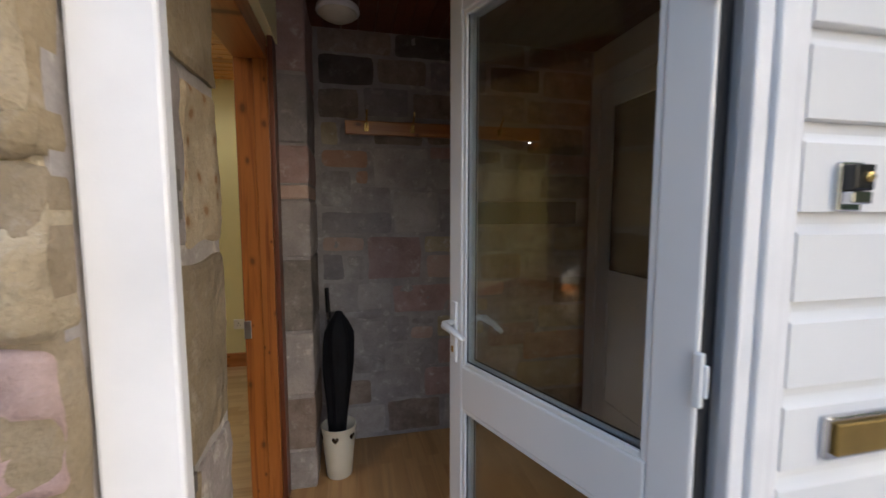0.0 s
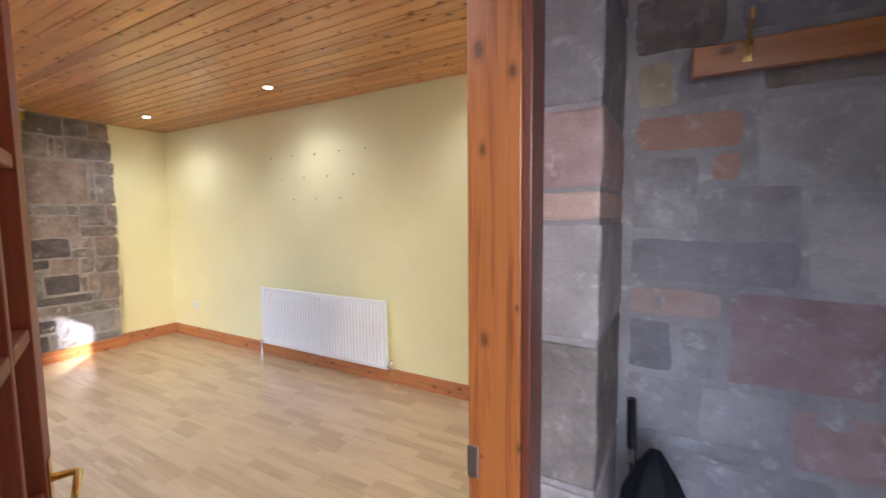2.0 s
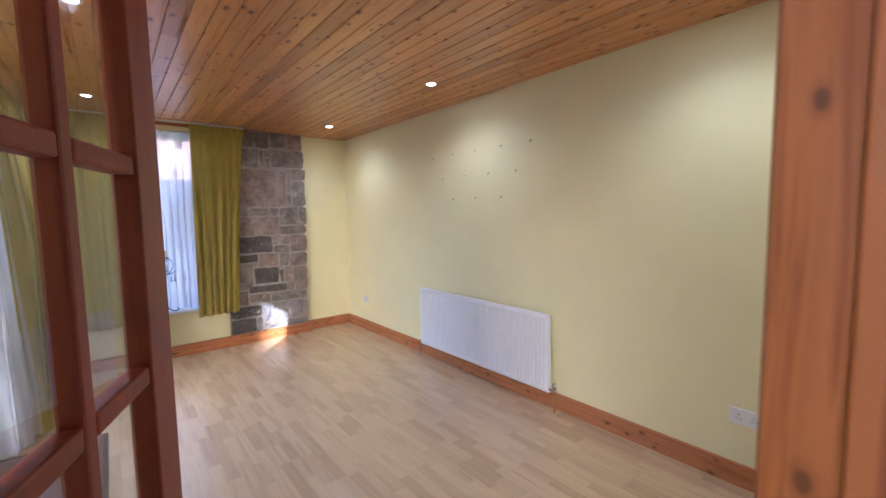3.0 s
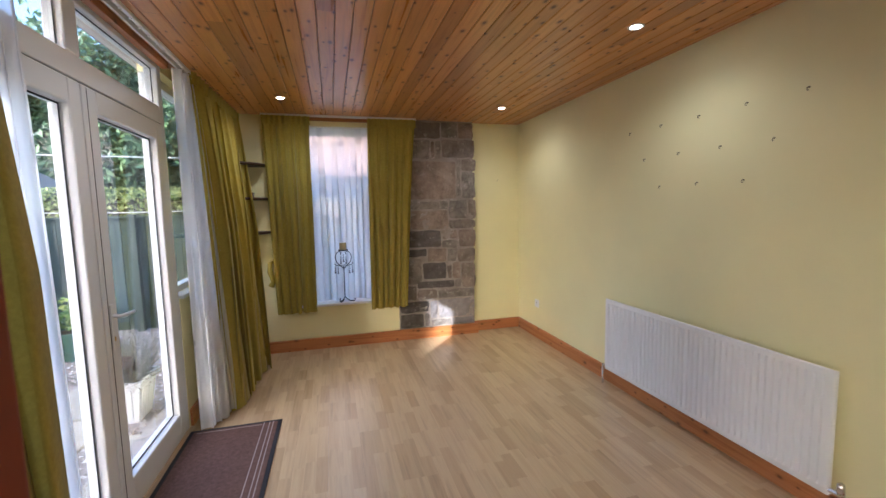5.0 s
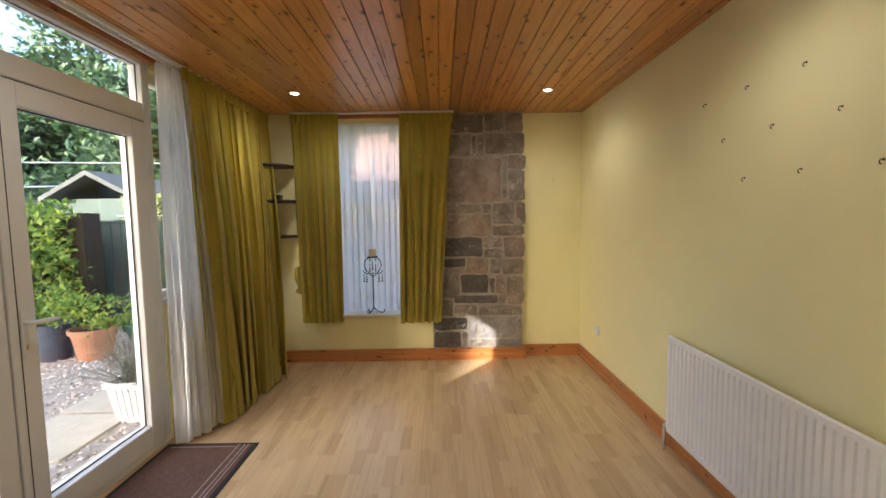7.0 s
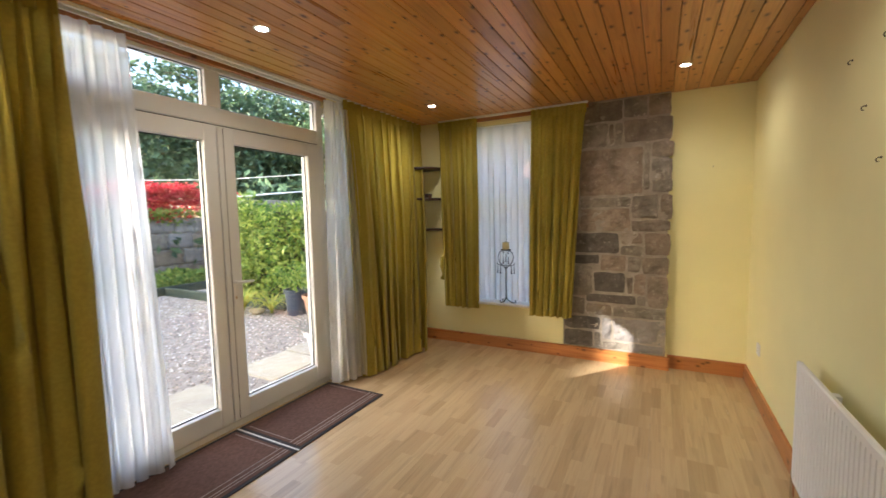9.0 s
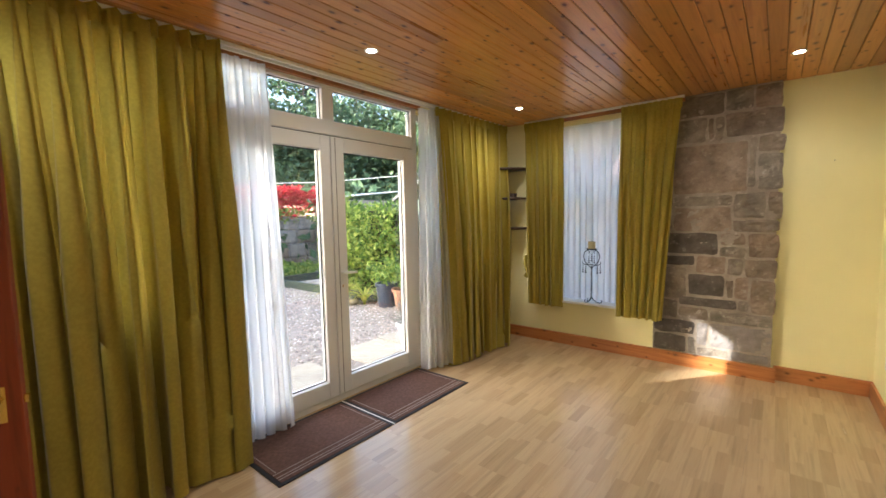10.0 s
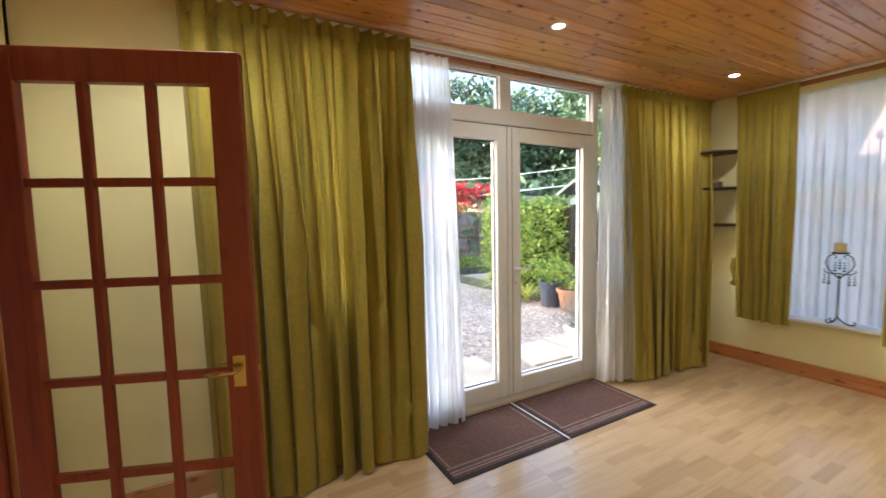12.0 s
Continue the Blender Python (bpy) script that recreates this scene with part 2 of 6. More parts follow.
PINE_CEIL = wood("pine_boards", 0, (0.70, 0.325, 0.092), (0.52, 0.205, 0.05), (0.13, 0.033, 0.007), 0.3, 0.25, 1.0, 0.34, 2)
PINE_X = wood("pine_trim_x", 0, (0.50, 0.20, 0.06), (0.36, 0.12, 0.03), (0.09, 0.03, 0.01), 0.35, 0.25, 0.8, 0.2, 1)
PINE_Y = wood("pine_trim_y", 1, (0.50, 0.20, 0.06), (0.36, 0.12, 0.03), (0.09, 0.03, 0.01), 0.35, 0.25, 0.8, 0.2, 0)
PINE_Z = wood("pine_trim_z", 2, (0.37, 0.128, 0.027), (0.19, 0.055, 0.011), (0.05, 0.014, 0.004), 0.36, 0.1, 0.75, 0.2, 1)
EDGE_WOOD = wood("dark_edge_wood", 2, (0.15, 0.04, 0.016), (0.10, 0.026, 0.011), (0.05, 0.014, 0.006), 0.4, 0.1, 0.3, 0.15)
RED_WOOD = wood("red_stained_wood", 2, (0.31, 0.055, 0.02), (0.21, 0.035, 0.013), (0.09, 0.018, 0.008), 0.45, 0.0, 0.3, 0.15)
DARK_WOOD = wood("dark_brown_wood", 0, (0.055, 0.025, 0.014), (0.03, 0.013, 0.008), (0.02, 0.01, 0.006), 0.4, 0.1, 0.2, 0.2)
LAMINATE = wood("beech_laminate_x", 0, (0.63, 0.465, 0.275), (0.56, 0.405, 0.235), (0.38, 0.235, 0.12), 0.24, 0.35, 0.0, 0.19)
# Porch copy of the laminate: less light there is put into a darker orange.
LAMINATE_Y_SHADED = wood("beech_laminate_y_shaded", 1, (0.56, 0.33, 0.14), (0.46, 0.25, 0.10), (0.32, 0.17, 0.07), 0.35, 0.0, 0.0, 0.15)
PLASTER = plain("pale_yellow_plaster", (0.85, 0.785, 0.44), 0.7, 0, 0.025, 2.2, 0.0012, 0.3)
UPVC = plain("white_upvc", (0.74, 0.74, 0.735), 0.28, 0, 0.02, 3.0, 0.0003)
UPVC_OLD = plain("weathered_white_upvc", (0.74, 0.74, 0.75), 0.4, 0, 0.06, 6.0, 0.0006)
ENAMEL = plain("white_radiator_enamel", (0.86, 0.86, 0.85), 0.32, 0, 0.015, 4.0, 0.0003)
GASKET = plain("black_rubber_gasket", (0.02, 0.02, 0.022), 0.6)
CHROME = plain("chrome", (0.62, 0.62, 0.63), 0.15, 1.0, 0.03)
STEEL = plain("dull_steel", (0.42, 0.42, 0.43), 0.35, 1.0, 0.1)
BRASS = plain("polished_brass", (0.74, 0.52, 0.18), 0.25, 1.0, 0.08)
IRON = plain("black_iron", (0.012, 0.012, 0.013), 0.45, 0.3)
BLACK = plain("black_nylon", (0.006, 0.006, 0.008), 0.7, 0, 0.2, 14.0, 0.001, 0.2)
BLACK_GLOSS = plain("black_plastic", (0.012, 0.012, 0.013), 0.25)
SLATE = plain("dark_slot_panel", (0.014, 0.014, 0.016), 0.7)
CREAM_TIN = plain("cream_enamelled_tin", (0.70, 0.66, 0.54), 0.35, 0, 0.05)
WAX = plain("cream_wax", (0.62, 0.52, 0.28), 0.5, 0, 0.06)
BEADS = plain("dark_glass_beads", (0.03, 0.03, 0.035), 0.12)
PLASTIC = plain("white_plastic", (0.82, 0.82, 0.80), 0.35, 0, 0.01)
MAT_BROWN = plain("brown_carpet_mat", (0.135, 0.078, 0.062), 0.95, 0, 0.22, 55.0, 0.002, 0.1)
MAT_EDGE = plain("black_mat_binding", (0.02, 0.018, 0.02), 0.8)
MAT_STRIPE = plain("beige_mat_stripe", (0.33, 0.27, 0.24), 0.95, 0, 0.2, 60.0)
GREEN_CURTAIN = cloth("olive_green_curtain", (0.48, 0.385, 0.065), 0.33)
SHEER = sheer_cloth("white_voile")
GLASS = window_glass("clear_glass")
DOOR_GLASS = window_glass("door_glass", (0.97, 0.98, 0.97), 1.2)
DIM_GLASS = plain("brown_obscured_glass", (0.055, 0.036, 0.02), 0.12, 0, 0.15)
MORTAR = stone("lime_mortar", (0.31, 0.285, 0.27), (0.40, 0.37, 0.35), (0.49, 0.455, 0.43), 0.95, 0.010)
MORTAR_BROWN = stone("brown_mortar", (0.29, 0.25, 0.215), (0.41, 0.36, 0.31), (0.54, 0.48, 0.42), 0.95, 0.014)
S = {
    "g": stone("grey_sandstone", (0.25, 0.22, 0.21), (0.36, 0.32, 0.30), (0.46, 0.42, 0.39)),
    "p": stone("pink_sandstone", (0.33, 0.225, 0.205), (0.44, 0.31, 0.285), (0.52, 0.40, 0.37), 0.9, 0.016),
    "o": stone("orange_brick", (0.44, 0.245, 0.165), (0.54, 0.325, 0.225), (0.60, 0.40, 0.29)),
    "c": stone("buff_sandstone", (0.37, 0.30, 0.195), (0.50, 0.42, 0.285), (0.60, 0.53, 0.40), 0.9, 0.03),
    "t": stone("tooled_buff_sandstone", (0.25, 0.195, 0.12), (0.33, 0.265, 0.17), (0.42, 0.35, 0.25), 0.9, 0.022, smear=0.1),
    "r": stone("rust_spotted_buff_sandstone", (0.36, 0.28, 0.175), (0.44, 0.36, 0.24), (0.52, 0.45, 0.335), 0.9, 0.016, rust=True, smear=0.08),
    "w": stone("limewashed_stone", (0.24, 0.21, 0.20), (0.40, 0.37, 0.35), (0.66, 0.63, 0.60)),
    "b": stone("brown_sandstone", (0.155, 0.125, 0.1), (0.275, 0.225, 0.185), (0.42, 0.355, 0.3), 0.9, 0.016, smear=0.14),
    "m": stone("grey_brown_sandstone", (0.145, 0.125, 0.108), (0.265, 0.232, 0.2), (0.41, 0.37, 0.325), 0.9, 0.018, smear=0.2),
    "h": stone("warm_brown_sandstone", (0.185, 0.14, 0.11), (0.32, 0.25, 0.2), (0.47, 0.385, 0.32), 0.9, 0.014, smear=0.12),
    "k": stone("charcoal_sandstone", (0.086, 0.076, 0.069), (0.127, 0.112, 0.101), (0.184, 0.163, 0.147), 0.9, 0.016, smear=0.1),
    "v": stone("limewashed_grey_sandstone", (0.33, 0.295, 0.28), (0.44, 0.40, 0.375), (0.54, 0.50, 0.47), 0.9, 0.014, smear=0.35),
    "s": stone("smoky_grey_sandstone", (0.218, 0.201, 0.201), (0.299, 0.276, 0.276), (0.391, 0.362, 0.356), 0.9, 0.012, smear=0.2),
    "q": stone("salmon_sandstone", (0.47, 0.335, 0.27), (0.56, 0.41, 0.335), (0.62, 0.485, 0.41), 0.9, 0.01, smear=0.25),
}
GRAVEL = stone("gravel", (0.26, 0.23, 0.21), (0.40, 0.36, 0.33), (0.54, 0.50, 0.46), 0.9, 0.02)
SLAB = stone("paving_slab", (0.44, 0.40, 0.33), (0.52, 0.48, 0.40), (0.58, 0.54, 0.47), 0.85, 0.003)
FENCE_GREEN = wood("green_painted_wood", 2, (0.035, 0.065, 0.052), (0.024, 0.048, 0.038), (0.02, 0.04, 0.03), 0.6, 0, 0.1, 0.2)
EDGE_GREEN = plain("dark_green_edging", (0.03, 0.05, 0.04), 0.6, 0, 0.2)
TERRACOTTA = plain("terracotta", (0.40, 0.20, 0.12), 0.8, 0, 0.15)
BLUE_POT = plain("slate_blue_glazed_pot", (0.05, 0.065, 0.10), 0.3, 0, 0.1)
GREEN_POT = plain("green_plastic_pot", (0.04, 0.12, 0.10), 0.4, 0, 0.1)
OLD_BRASS = plain("weathered_brass", (0.30, 0.20, 0.06), 0.45, 0.8, 0.2)
KEEP_STEEL = plain("dark_weathered_steel", (0.16, 0.145, 0.12), 0.55, 0.6, 0.3, 40.0)
HOOK = plain("dark_tarnished_brass", (0.055, 0.036, 0.018), 0.55, 0.3, 0.1)
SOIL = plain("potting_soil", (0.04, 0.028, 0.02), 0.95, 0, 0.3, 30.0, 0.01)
LEAF_IVY = leaf_mat("ivy_leaves", (0.07, 0.15, 0.025), (0.22, 0.34, 0.05), (0.45, 0.50, 0.11))
LEAF_PALE = leaf_mat("pale_hedge_leaves", (0.20, 0.27, 0.07), (0.38, 0.44, 0.15), (0.55, 0.58, 0.26))
LEAF_TREE = leaf_mat("tree_leaves", (0.035, 0.075, 0.04), (0.075, 0.14, 0.065), (0.14, 0.21, 0.09), 0.3)
LEAF_RED = leaf_mat("red_flowers", (0.30, 0.01, 0.02), (0.62, 0.025, 0.05), (0.72, 0.08, 0.10))
LEAF_GRASS = leaf_mat("strap_leaves", (0.24, 0.34, 0.05), (0.48, 0.50, 0.08), (0.68, 0.58, 0.13))
LEAF_GREY = leaf_mat("lavender_stems", (0.16, 0.17, 0.15), (0.25, 0.25, 0.22), (0.34, 0.31, 0.28))
BARK = stone("bark", (0.05, 0.04, 0.03), (0.09, 0.07, 0.055), (0.13, 0.11, 0.09), 0.95, 0.02)
ROOF_GREY = plain("grey_roof_felt", (0.09, 0.095, 0.09), 0.85, 0, 0.15)
ROOF_WHITE = plain("white_corrugated_roof", (0.70, 0.70, 0.70), 0.6, 0, 0.08)
RENDER_WALL = plain("cream_render", (0.66, 0.62, 0.55), 0.85, 0, 0.06)
ROOF_RED = plain("red_roof_tiles", (0.42, 0.26, 0.20), 0.8, 0, 0.2, 12.0)
BULB = glowing("lit_bulb", (1.0, 0.93, 0.80), 22.0)


# ---- building helpers ----
def part(name, bm, material, parent=None, label="", smooth=False):
    me = bpy.data.meshes.new(name)
    if smooth:
        for f in bm.faces:
            f.smooth = True
    bm.normal_update()
    bm.to_mesh(me)
    bm.free()
    me.materials.append(material)
    ob = new(name, me)
    if parent is not None:
        ob.parent = parent
        base = parent
        shift = Matrix.Identity(4)
        while base is not None:
            shift = shift @ base.matrix_basis.inverted() if base.parent is None else shift
            base = base.parent
        if parent.parent is None:
            ob.matrix_parent_inverse = shift
    if label:
        tagged(ob, label)
    return ob


def thing(name, at, label, category, group="", kind=""):
    """An Empty at the thing's base; its parts are built in world places."""
    ob = new(name)
    ob.empty_display_size = 0.05
    ob.matrix_basis = Matrix.Translation(at)
    return tagged(ob, label, category, group, kind)


def box(bm, x0, x1, y0, y1, z0, z1, bevel=0.0, m=None):
    x0, x1, y0, y1, z0, z1 = min(x0, x1), max(x0, x1), min(y0, y1), max(y0, y1), min(z0, z1), max(z0, z1)
    r = bmesh.ops.create_cube(bm, size=1.0)
    vs = r["verts"]
    for v in vs:
        v.co = Vector(((x0 + x1) / 2 + v.co.x * (x1 - x0), (y0 + y1) / 2 + v.co.y * (y1 - y0), (z0 + z1) / 2 + v.co.z * (z1 - z0)))
    if bevel:
        es = list({e for v in vs for e in v.link_edges})
        out = bmesh.ops.bevel(bm, geom=es, offset=bevel, segments=2, affect="EDGES", profile=0.5)
        vs = list({v for f in out["faces"] for v in f.verts} | {v for v in vs if v.is_valid})
    if m is not None:
        bmesh.ops.transform(bm, matrix=m, verts=vs)
    return vs


def boxes(*rows, bevel=0.0, m=None):
    bm = bmesh.new()
    for r in rows:
        box(bm, *r, bevel=bevel, m=m)
    return bm


def lathe(profile, seg=24, m=None):
    """A turned shape from (radius, height) pairs."""
    bm = bmesh.new()
    rings = []
    for r, z in profile:
        rings.append([bm.verts.new((r * math.cos(2 * math.pi * i / seg), r * math.sin(2 * math.pi * i / seg), z)) for i in range(seg)])
    for a, b in zip(rings, rings[1:]):
        for i in range(seg):
            bm.faces.new((a[i], a[(i + 1) % seg], b[(i + 1) % seg], b[i]))
    if profile[0][0] > 1e-4:
        bm.faces.new(rings[0][::-1])
    if profile[-1][0] > 1e-4:
        bm.faces.new(rings[-1])
    if m is not None:
        bmesh.ops.transform(bm, matrix=m, verts=bm.verts)
    return bm


def tube(points, radius, seg=8, bm=None):
    """A round rod along points; the radius may be one number or one for each point."""
    bm = bm or bmesh.new()
    pts = [Vector(p) for p in points]
    rings = []
    for i, p in enumerate(pts):
        d = (pts[min(i + 1, len(pts) - 1)] - pts[max(i - 1, 0)]).normalized()
        a = d.orthogonal().normalized() if i == 0 else (rings_a - d * rings_a.dot(d)).normalized()
        rings_a = a
        b = d.cross(a)
        r = radius[i] if isinstance(radius, (list, tuple)) else radius
        rings.append([bm.verts.new(p + (a * math.cos(2 * math.pi * k / seg) + b * math.sin(2 * math.pi * k / seg)) * r) for k in range(seg)])
    for a, b in zip(rings, rings[1:]):
        for k in range(seg):
            bm.faces.new((a[k], a[(k + 1) % seg], b[(k + 1) % seg], b[k]))
    bm.faces.new(rings[0][::-1])
    bm.faces.new(rings[-1])
    return bm


def structure(name, bm, material, label=""):
    return tagged(part(name, bm, material), label, "", "", "structure")


CEIL = 2.432
Y_PATIO = 0.52

# ---- shell of the house ----
structure("floor", boxes((-5.75, 1.75, 0.22, 4.0, -0.3, -0.0125)), MORTAR, "subfloor under the laminate boards")
structure("wall_north", boxes((-5.75, -0.3, 3.71, 3.95, -0.012, 2.7)), PLASTER, "pale yellow painted plaster wall")
# end wall with its window opening, the bare stone panel standing in it
structure("wall_west", boxes((-5.75, -5.33, 0.25, 1.14, -0.012, 2.7), (-5.75, -5.33, 1.14, 2.14, -0.012, 0.455),
                             (-5.75, -5.33, 1.14, 2.14, 2.34, 2.7), (-5.75, -5.33, 2.14, 2.215, -0.012, 2.7),
                             (-5.75, -5.39, 2.215, 3.71, -0.012, 2.7)), PLASTER, "pale yellow painted plaster wall with a window opening")
# garden wall with the french doors and a side window on each hand
structure("wall_south", boxes((-0.40, -1.03, 0.455, 0.52, -0.3, 2.7), (-1.03, -1.93, 0.39, 0.52, -0.3, 0.9), (-1.03, -1.93, 0.39, 0.52, 2.36, 2.7),
                              (-1.93, -1.98, 0.39, 0.52, -0.3, 2.7), (-1.98, -3.885, 0.39, 0.52, 2.41, 2.7), (-1.98, -3.885, 0.39, 0.52, -0.3, -0.012),
                              (-3.885, -3.95, 0.39, 0.52, -0.3, 0.9), (-3.885, -3.95, 0.39, 0.52, 2.36, 2.7),
                              (-3.95, -4.86, 0.39, 0.52, -0.3, 0.9), (-3.95, -4.86, 0.39, 0.52, 2.36, 2.7), (-4.86, -5.33, 0.39, 0.52, -0.3, 2.7)),
          PLASTER, "pale yellow painted plaster wall round the garden doors")
structure("wall_east", boxes((-0.40, -0.238, 0.562, 0.884, -0.012, 2.7), (-0.40, -0.15, 1.93, 3.71, -0.012, 2.7), (-0.40, -0.238, 0.90, 1.9, 2.08, 2.7), (-0.40, -0.27, 0.52, 0.562, -0.012, 2.7)),
          PLASTER, "wall between the porch and the sitting room")
structure("wall_porch_back", boxes((-0.15, 1.75, 2.295, 2.6, -0.012, 2.7)), MORTAR, "rubble stone wall with lime mortar joints")
structure("wall_porch_side", boxes((1.565, 1.8, 0.6, 2.295, -0.012, 2.7)), RENDER_WALL, "plain light porch wall")
structure("wall_front", boxes((-1.03, -0.22, 0.375, 0.453, -0.3, 2.9), (-0.40, -0.242, 0.453, 0.56, -0.3, 2.9), (0.77, 1.8, 0.50, 0.60, -0.3, 2.9), (-0.22, 0.77, 0.45, 0.56, 2.13, 2.9)), MORTAR, "outer house wall round the front door")
structure("outer_wall_face", boxes((-6.0, -1.03, 0.33, 0.385, 2.42, 3.3), (-6.0, -4.9, 0.33, 0.385, -0.3, 2.42)), RENDER_WALL, "rendered outer face of the house")
structure("roof_slab", boxes((-6.0, 2.0, 0.30, 4.2, 2.72, 2.9)), ROOF_GREY, "roof over the rooms")

# boarded ceilings
bm = bmesh.new()
bm_y = Y_PATIO - 0.02
while bm_y < 3.72:
    w = 0.0905
    xs = [-5.4, -5.4 + random.uniform(1.2, 3.6), -0.4]
    for xa, xb in zip(xs, xs[1:]):
        v = [bm.verts.new(p) for p in ((xa + .0006, bm_y + .0012, CEIL + .005), (xb - .0006, bm_y + .0012, CEIL + .005), (xb - .0006, bm_y + .0052, CEIL), (xa + .0006, bm_y + .0052, CEIL),
                                       (xb - .0006, bm_y + w - .0052, CEIL), (xa + .0006, bm_y + w - .0052, CEIL), (xb - .0006, bm_y + w - .0012, CEIL + .005), (xa + .0006, bm_y + w - .0012, CEIL + .005))]
        for q in ((0, 1, 2, 3), (3, 2, 4, 5), (5, 4, 6, 7)):
            bm.faces.new([v[i] for i in q])
    bm_y += w
structure("ceiling", bm, PINE_CEIL, "varnished orange pine tongue-and-groove ceiling boards")
structure("ceiling_backing", boxes((-5.45, -0.35, 0.3, 3.8, CEIL + 0.008, CEIL + 0.05)), DARK_WOOD, "dark backing above the ceiling boards")
bm = bmesh.new()
px = -0.24
while px < 1.6:
    box(bm, px + 0.001, px + 0.088, 0.56, 2.32, 2.335, 2.36, 0.004)
    px += 0.09
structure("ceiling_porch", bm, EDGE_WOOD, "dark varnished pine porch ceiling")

# ---- skirtings and trim ----
def skirting(name, x0, x1, y0, y1, material, face):
    """A chamfered pine skirting board; face says which of its sides looks into the room."""
    bm = boxes((x0, x1, y0, y1, 0.0, 0.117))
    for v in bm.verts:
        if v.co.z > 0.1:
            d = 0.008
            if face == "-y" and abs(v.co.y - y0) < 1e-5: v.co.y += d; v.co.z -= 0.006
            if face == "+x" and abs(v.co.x - x1) < 1e-5: v.co.x -= d; v.co.z -= 0.006
            if face == "+y" and abs(v.co.y - y1) < 1e-5: v.co.y -= d; v.co.z -= 0.006
            if face == "-x" and abs(v.co.x - x0) < 1e-5: v.co.x += d; v.co.z -= 0.006
    return structure(name, bm, material, "orange varnished pine skirting board")

skirting("baseboard_north", -5.366, -0.40, 3.688, 3.709, PINE_X, "-y")
skirting("baseboard_west_strip", -5.389, -5.366, 3.125, 3.709, PINE_Y, "+x")
skirting("baseboard_west", -5.31, -5.285, 0.54, 3.14, PINE_Y, "+x")
skirting("baseboard_south_far", -5.285, -3.90, 0.521, 0.541, PINE_X, "+y")
skirting("baseboard_south_near", -1.97, -0.40, 0.521, 0.541, PINE_X, "+y")
skirting("baseboard_east", -0.421, -0.4005, 1.958, 3.688, PINE_Y, "-x")
skirting("baseboard_east_near", -0.421, -0.4005, 0.541, 0.86, PINE_Y, "-x")
structure("trim_door_head", boxes((-3.9, -1.0, 0.522, 0.56, 2.385, 2.43), bevel=0.003), PINE_X, "pine batten above the garden doors")
structure("trim_window_head", boxes((-5.329, -5.30, 0.9, 2.44, 2.385, 2.43), bevel=0.003), PINE_Y, "pine batten above the window")

# ---- inner doorway ----
frame_ob = tagged(new("door_frame_1"), "orange varnished pine door frame between porch and room", "door frame", "", "structure")
frame_ob.matrix_basis = Matrix.Translation((-0.35, 1.4, 0))
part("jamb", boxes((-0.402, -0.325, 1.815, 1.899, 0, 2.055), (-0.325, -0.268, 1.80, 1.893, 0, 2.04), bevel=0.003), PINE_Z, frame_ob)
# left jamb takes the door's darker red for the shadow it stands in
part("jamb", boxes((-0.402, -0.325, 0.885, 0.96, 0, 2.055), (-0.325, -0.252, 0.886, 0.906, 0, 2.04), bevel=0.003), RED_WOOD, frame_ob)
part("head", boxes((-0.402, -0.27, 0.912, 1.812, 1.985, 2.078), bevel=0.003), PINE_Y, frame_ob)
part("architrave", boxes((-0.266, -0.245, 1.80, 1.888, 0, 2.1), bevel=0.004), EDGE_WOOD, frame_ob, "dark red-brown edge strip")
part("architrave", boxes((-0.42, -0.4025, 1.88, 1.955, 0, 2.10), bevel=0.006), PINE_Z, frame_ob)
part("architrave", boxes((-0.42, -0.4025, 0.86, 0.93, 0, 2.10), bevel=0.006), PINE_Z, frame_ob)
part("architrave_head", boxes((-0.42, -0.4025, 0.93, 1.88, 2.03, 2.10), bevel=0.006), PINE_Y, frame_ob)
part("strike_plate", boxes((-0.405, -0.375, 1.8115, 1.8165, 0.79, 0.87), bevel=0.002), STEEL, frame_ob, "dull metal latch keep")

# fifteen-pane door: local x from the lock edge to the hinge, z up
DOOR_AT, HINGE = Vector((-1.19, 1.273, 0)), Vector((-0.455, 0.985, 0))
DW, DT = (HINGE - DOOR_AT).length, 0.038
ang = math.degrees(math.atan2(HINGE.y - DOOR_AT.y, HINGE.x - DOOR_AT.x))
DM = pose(DOOR_AT.x, DOOR_AT.y, 0, 0, 0, ang)
door = thing("glazed_door", HINGE, "red-brown stained wooden door with fifteen clear panes, standing open", "door")
Z0, Z1, ST, TOP, BOT, MUN = 0.012, 1.965, 0.1, 0.108, 0.172, 0.03
part("stile", boxes((0, ST, -DT / 2, DT / 2, Z0, Z1), bevel=0.003, m=DM), RED_WOOD, door)
part("stile", boxes((DW - ST, DW, -DT / 2, DT / 2, Z0, Z1), bevel=0.003, m=DM), RED_WOOD, door)
part("top_rail", boxes((ST, DW - ST, -DT / 2, DT / 2, Z1 - TOP, Z1), bevel=0.003, m=DM), RED_WOOD, door)
part("bottom_rail", boxes((ST, DW - ST, -DT / 2, DT / 2, Z0, Z0 + BOT), bevel=0.003, m=DM), RED_WOOD, door)
pw = (DW - 2 * ST - 2 * MUN) / 3
ph = (Z1 - TOP - Z0 - BOT - 4 * MUN) / 5
for i in (1, 2):
    xm = ST + i * pw + (i - 1) * MUN
    part("muntin", boxes((xm, xm + MUN, -0.015, 0.015, Z0 + BOT, Z1 - TOP), bevel=0.005, m=DM), RED_WOOD, door)
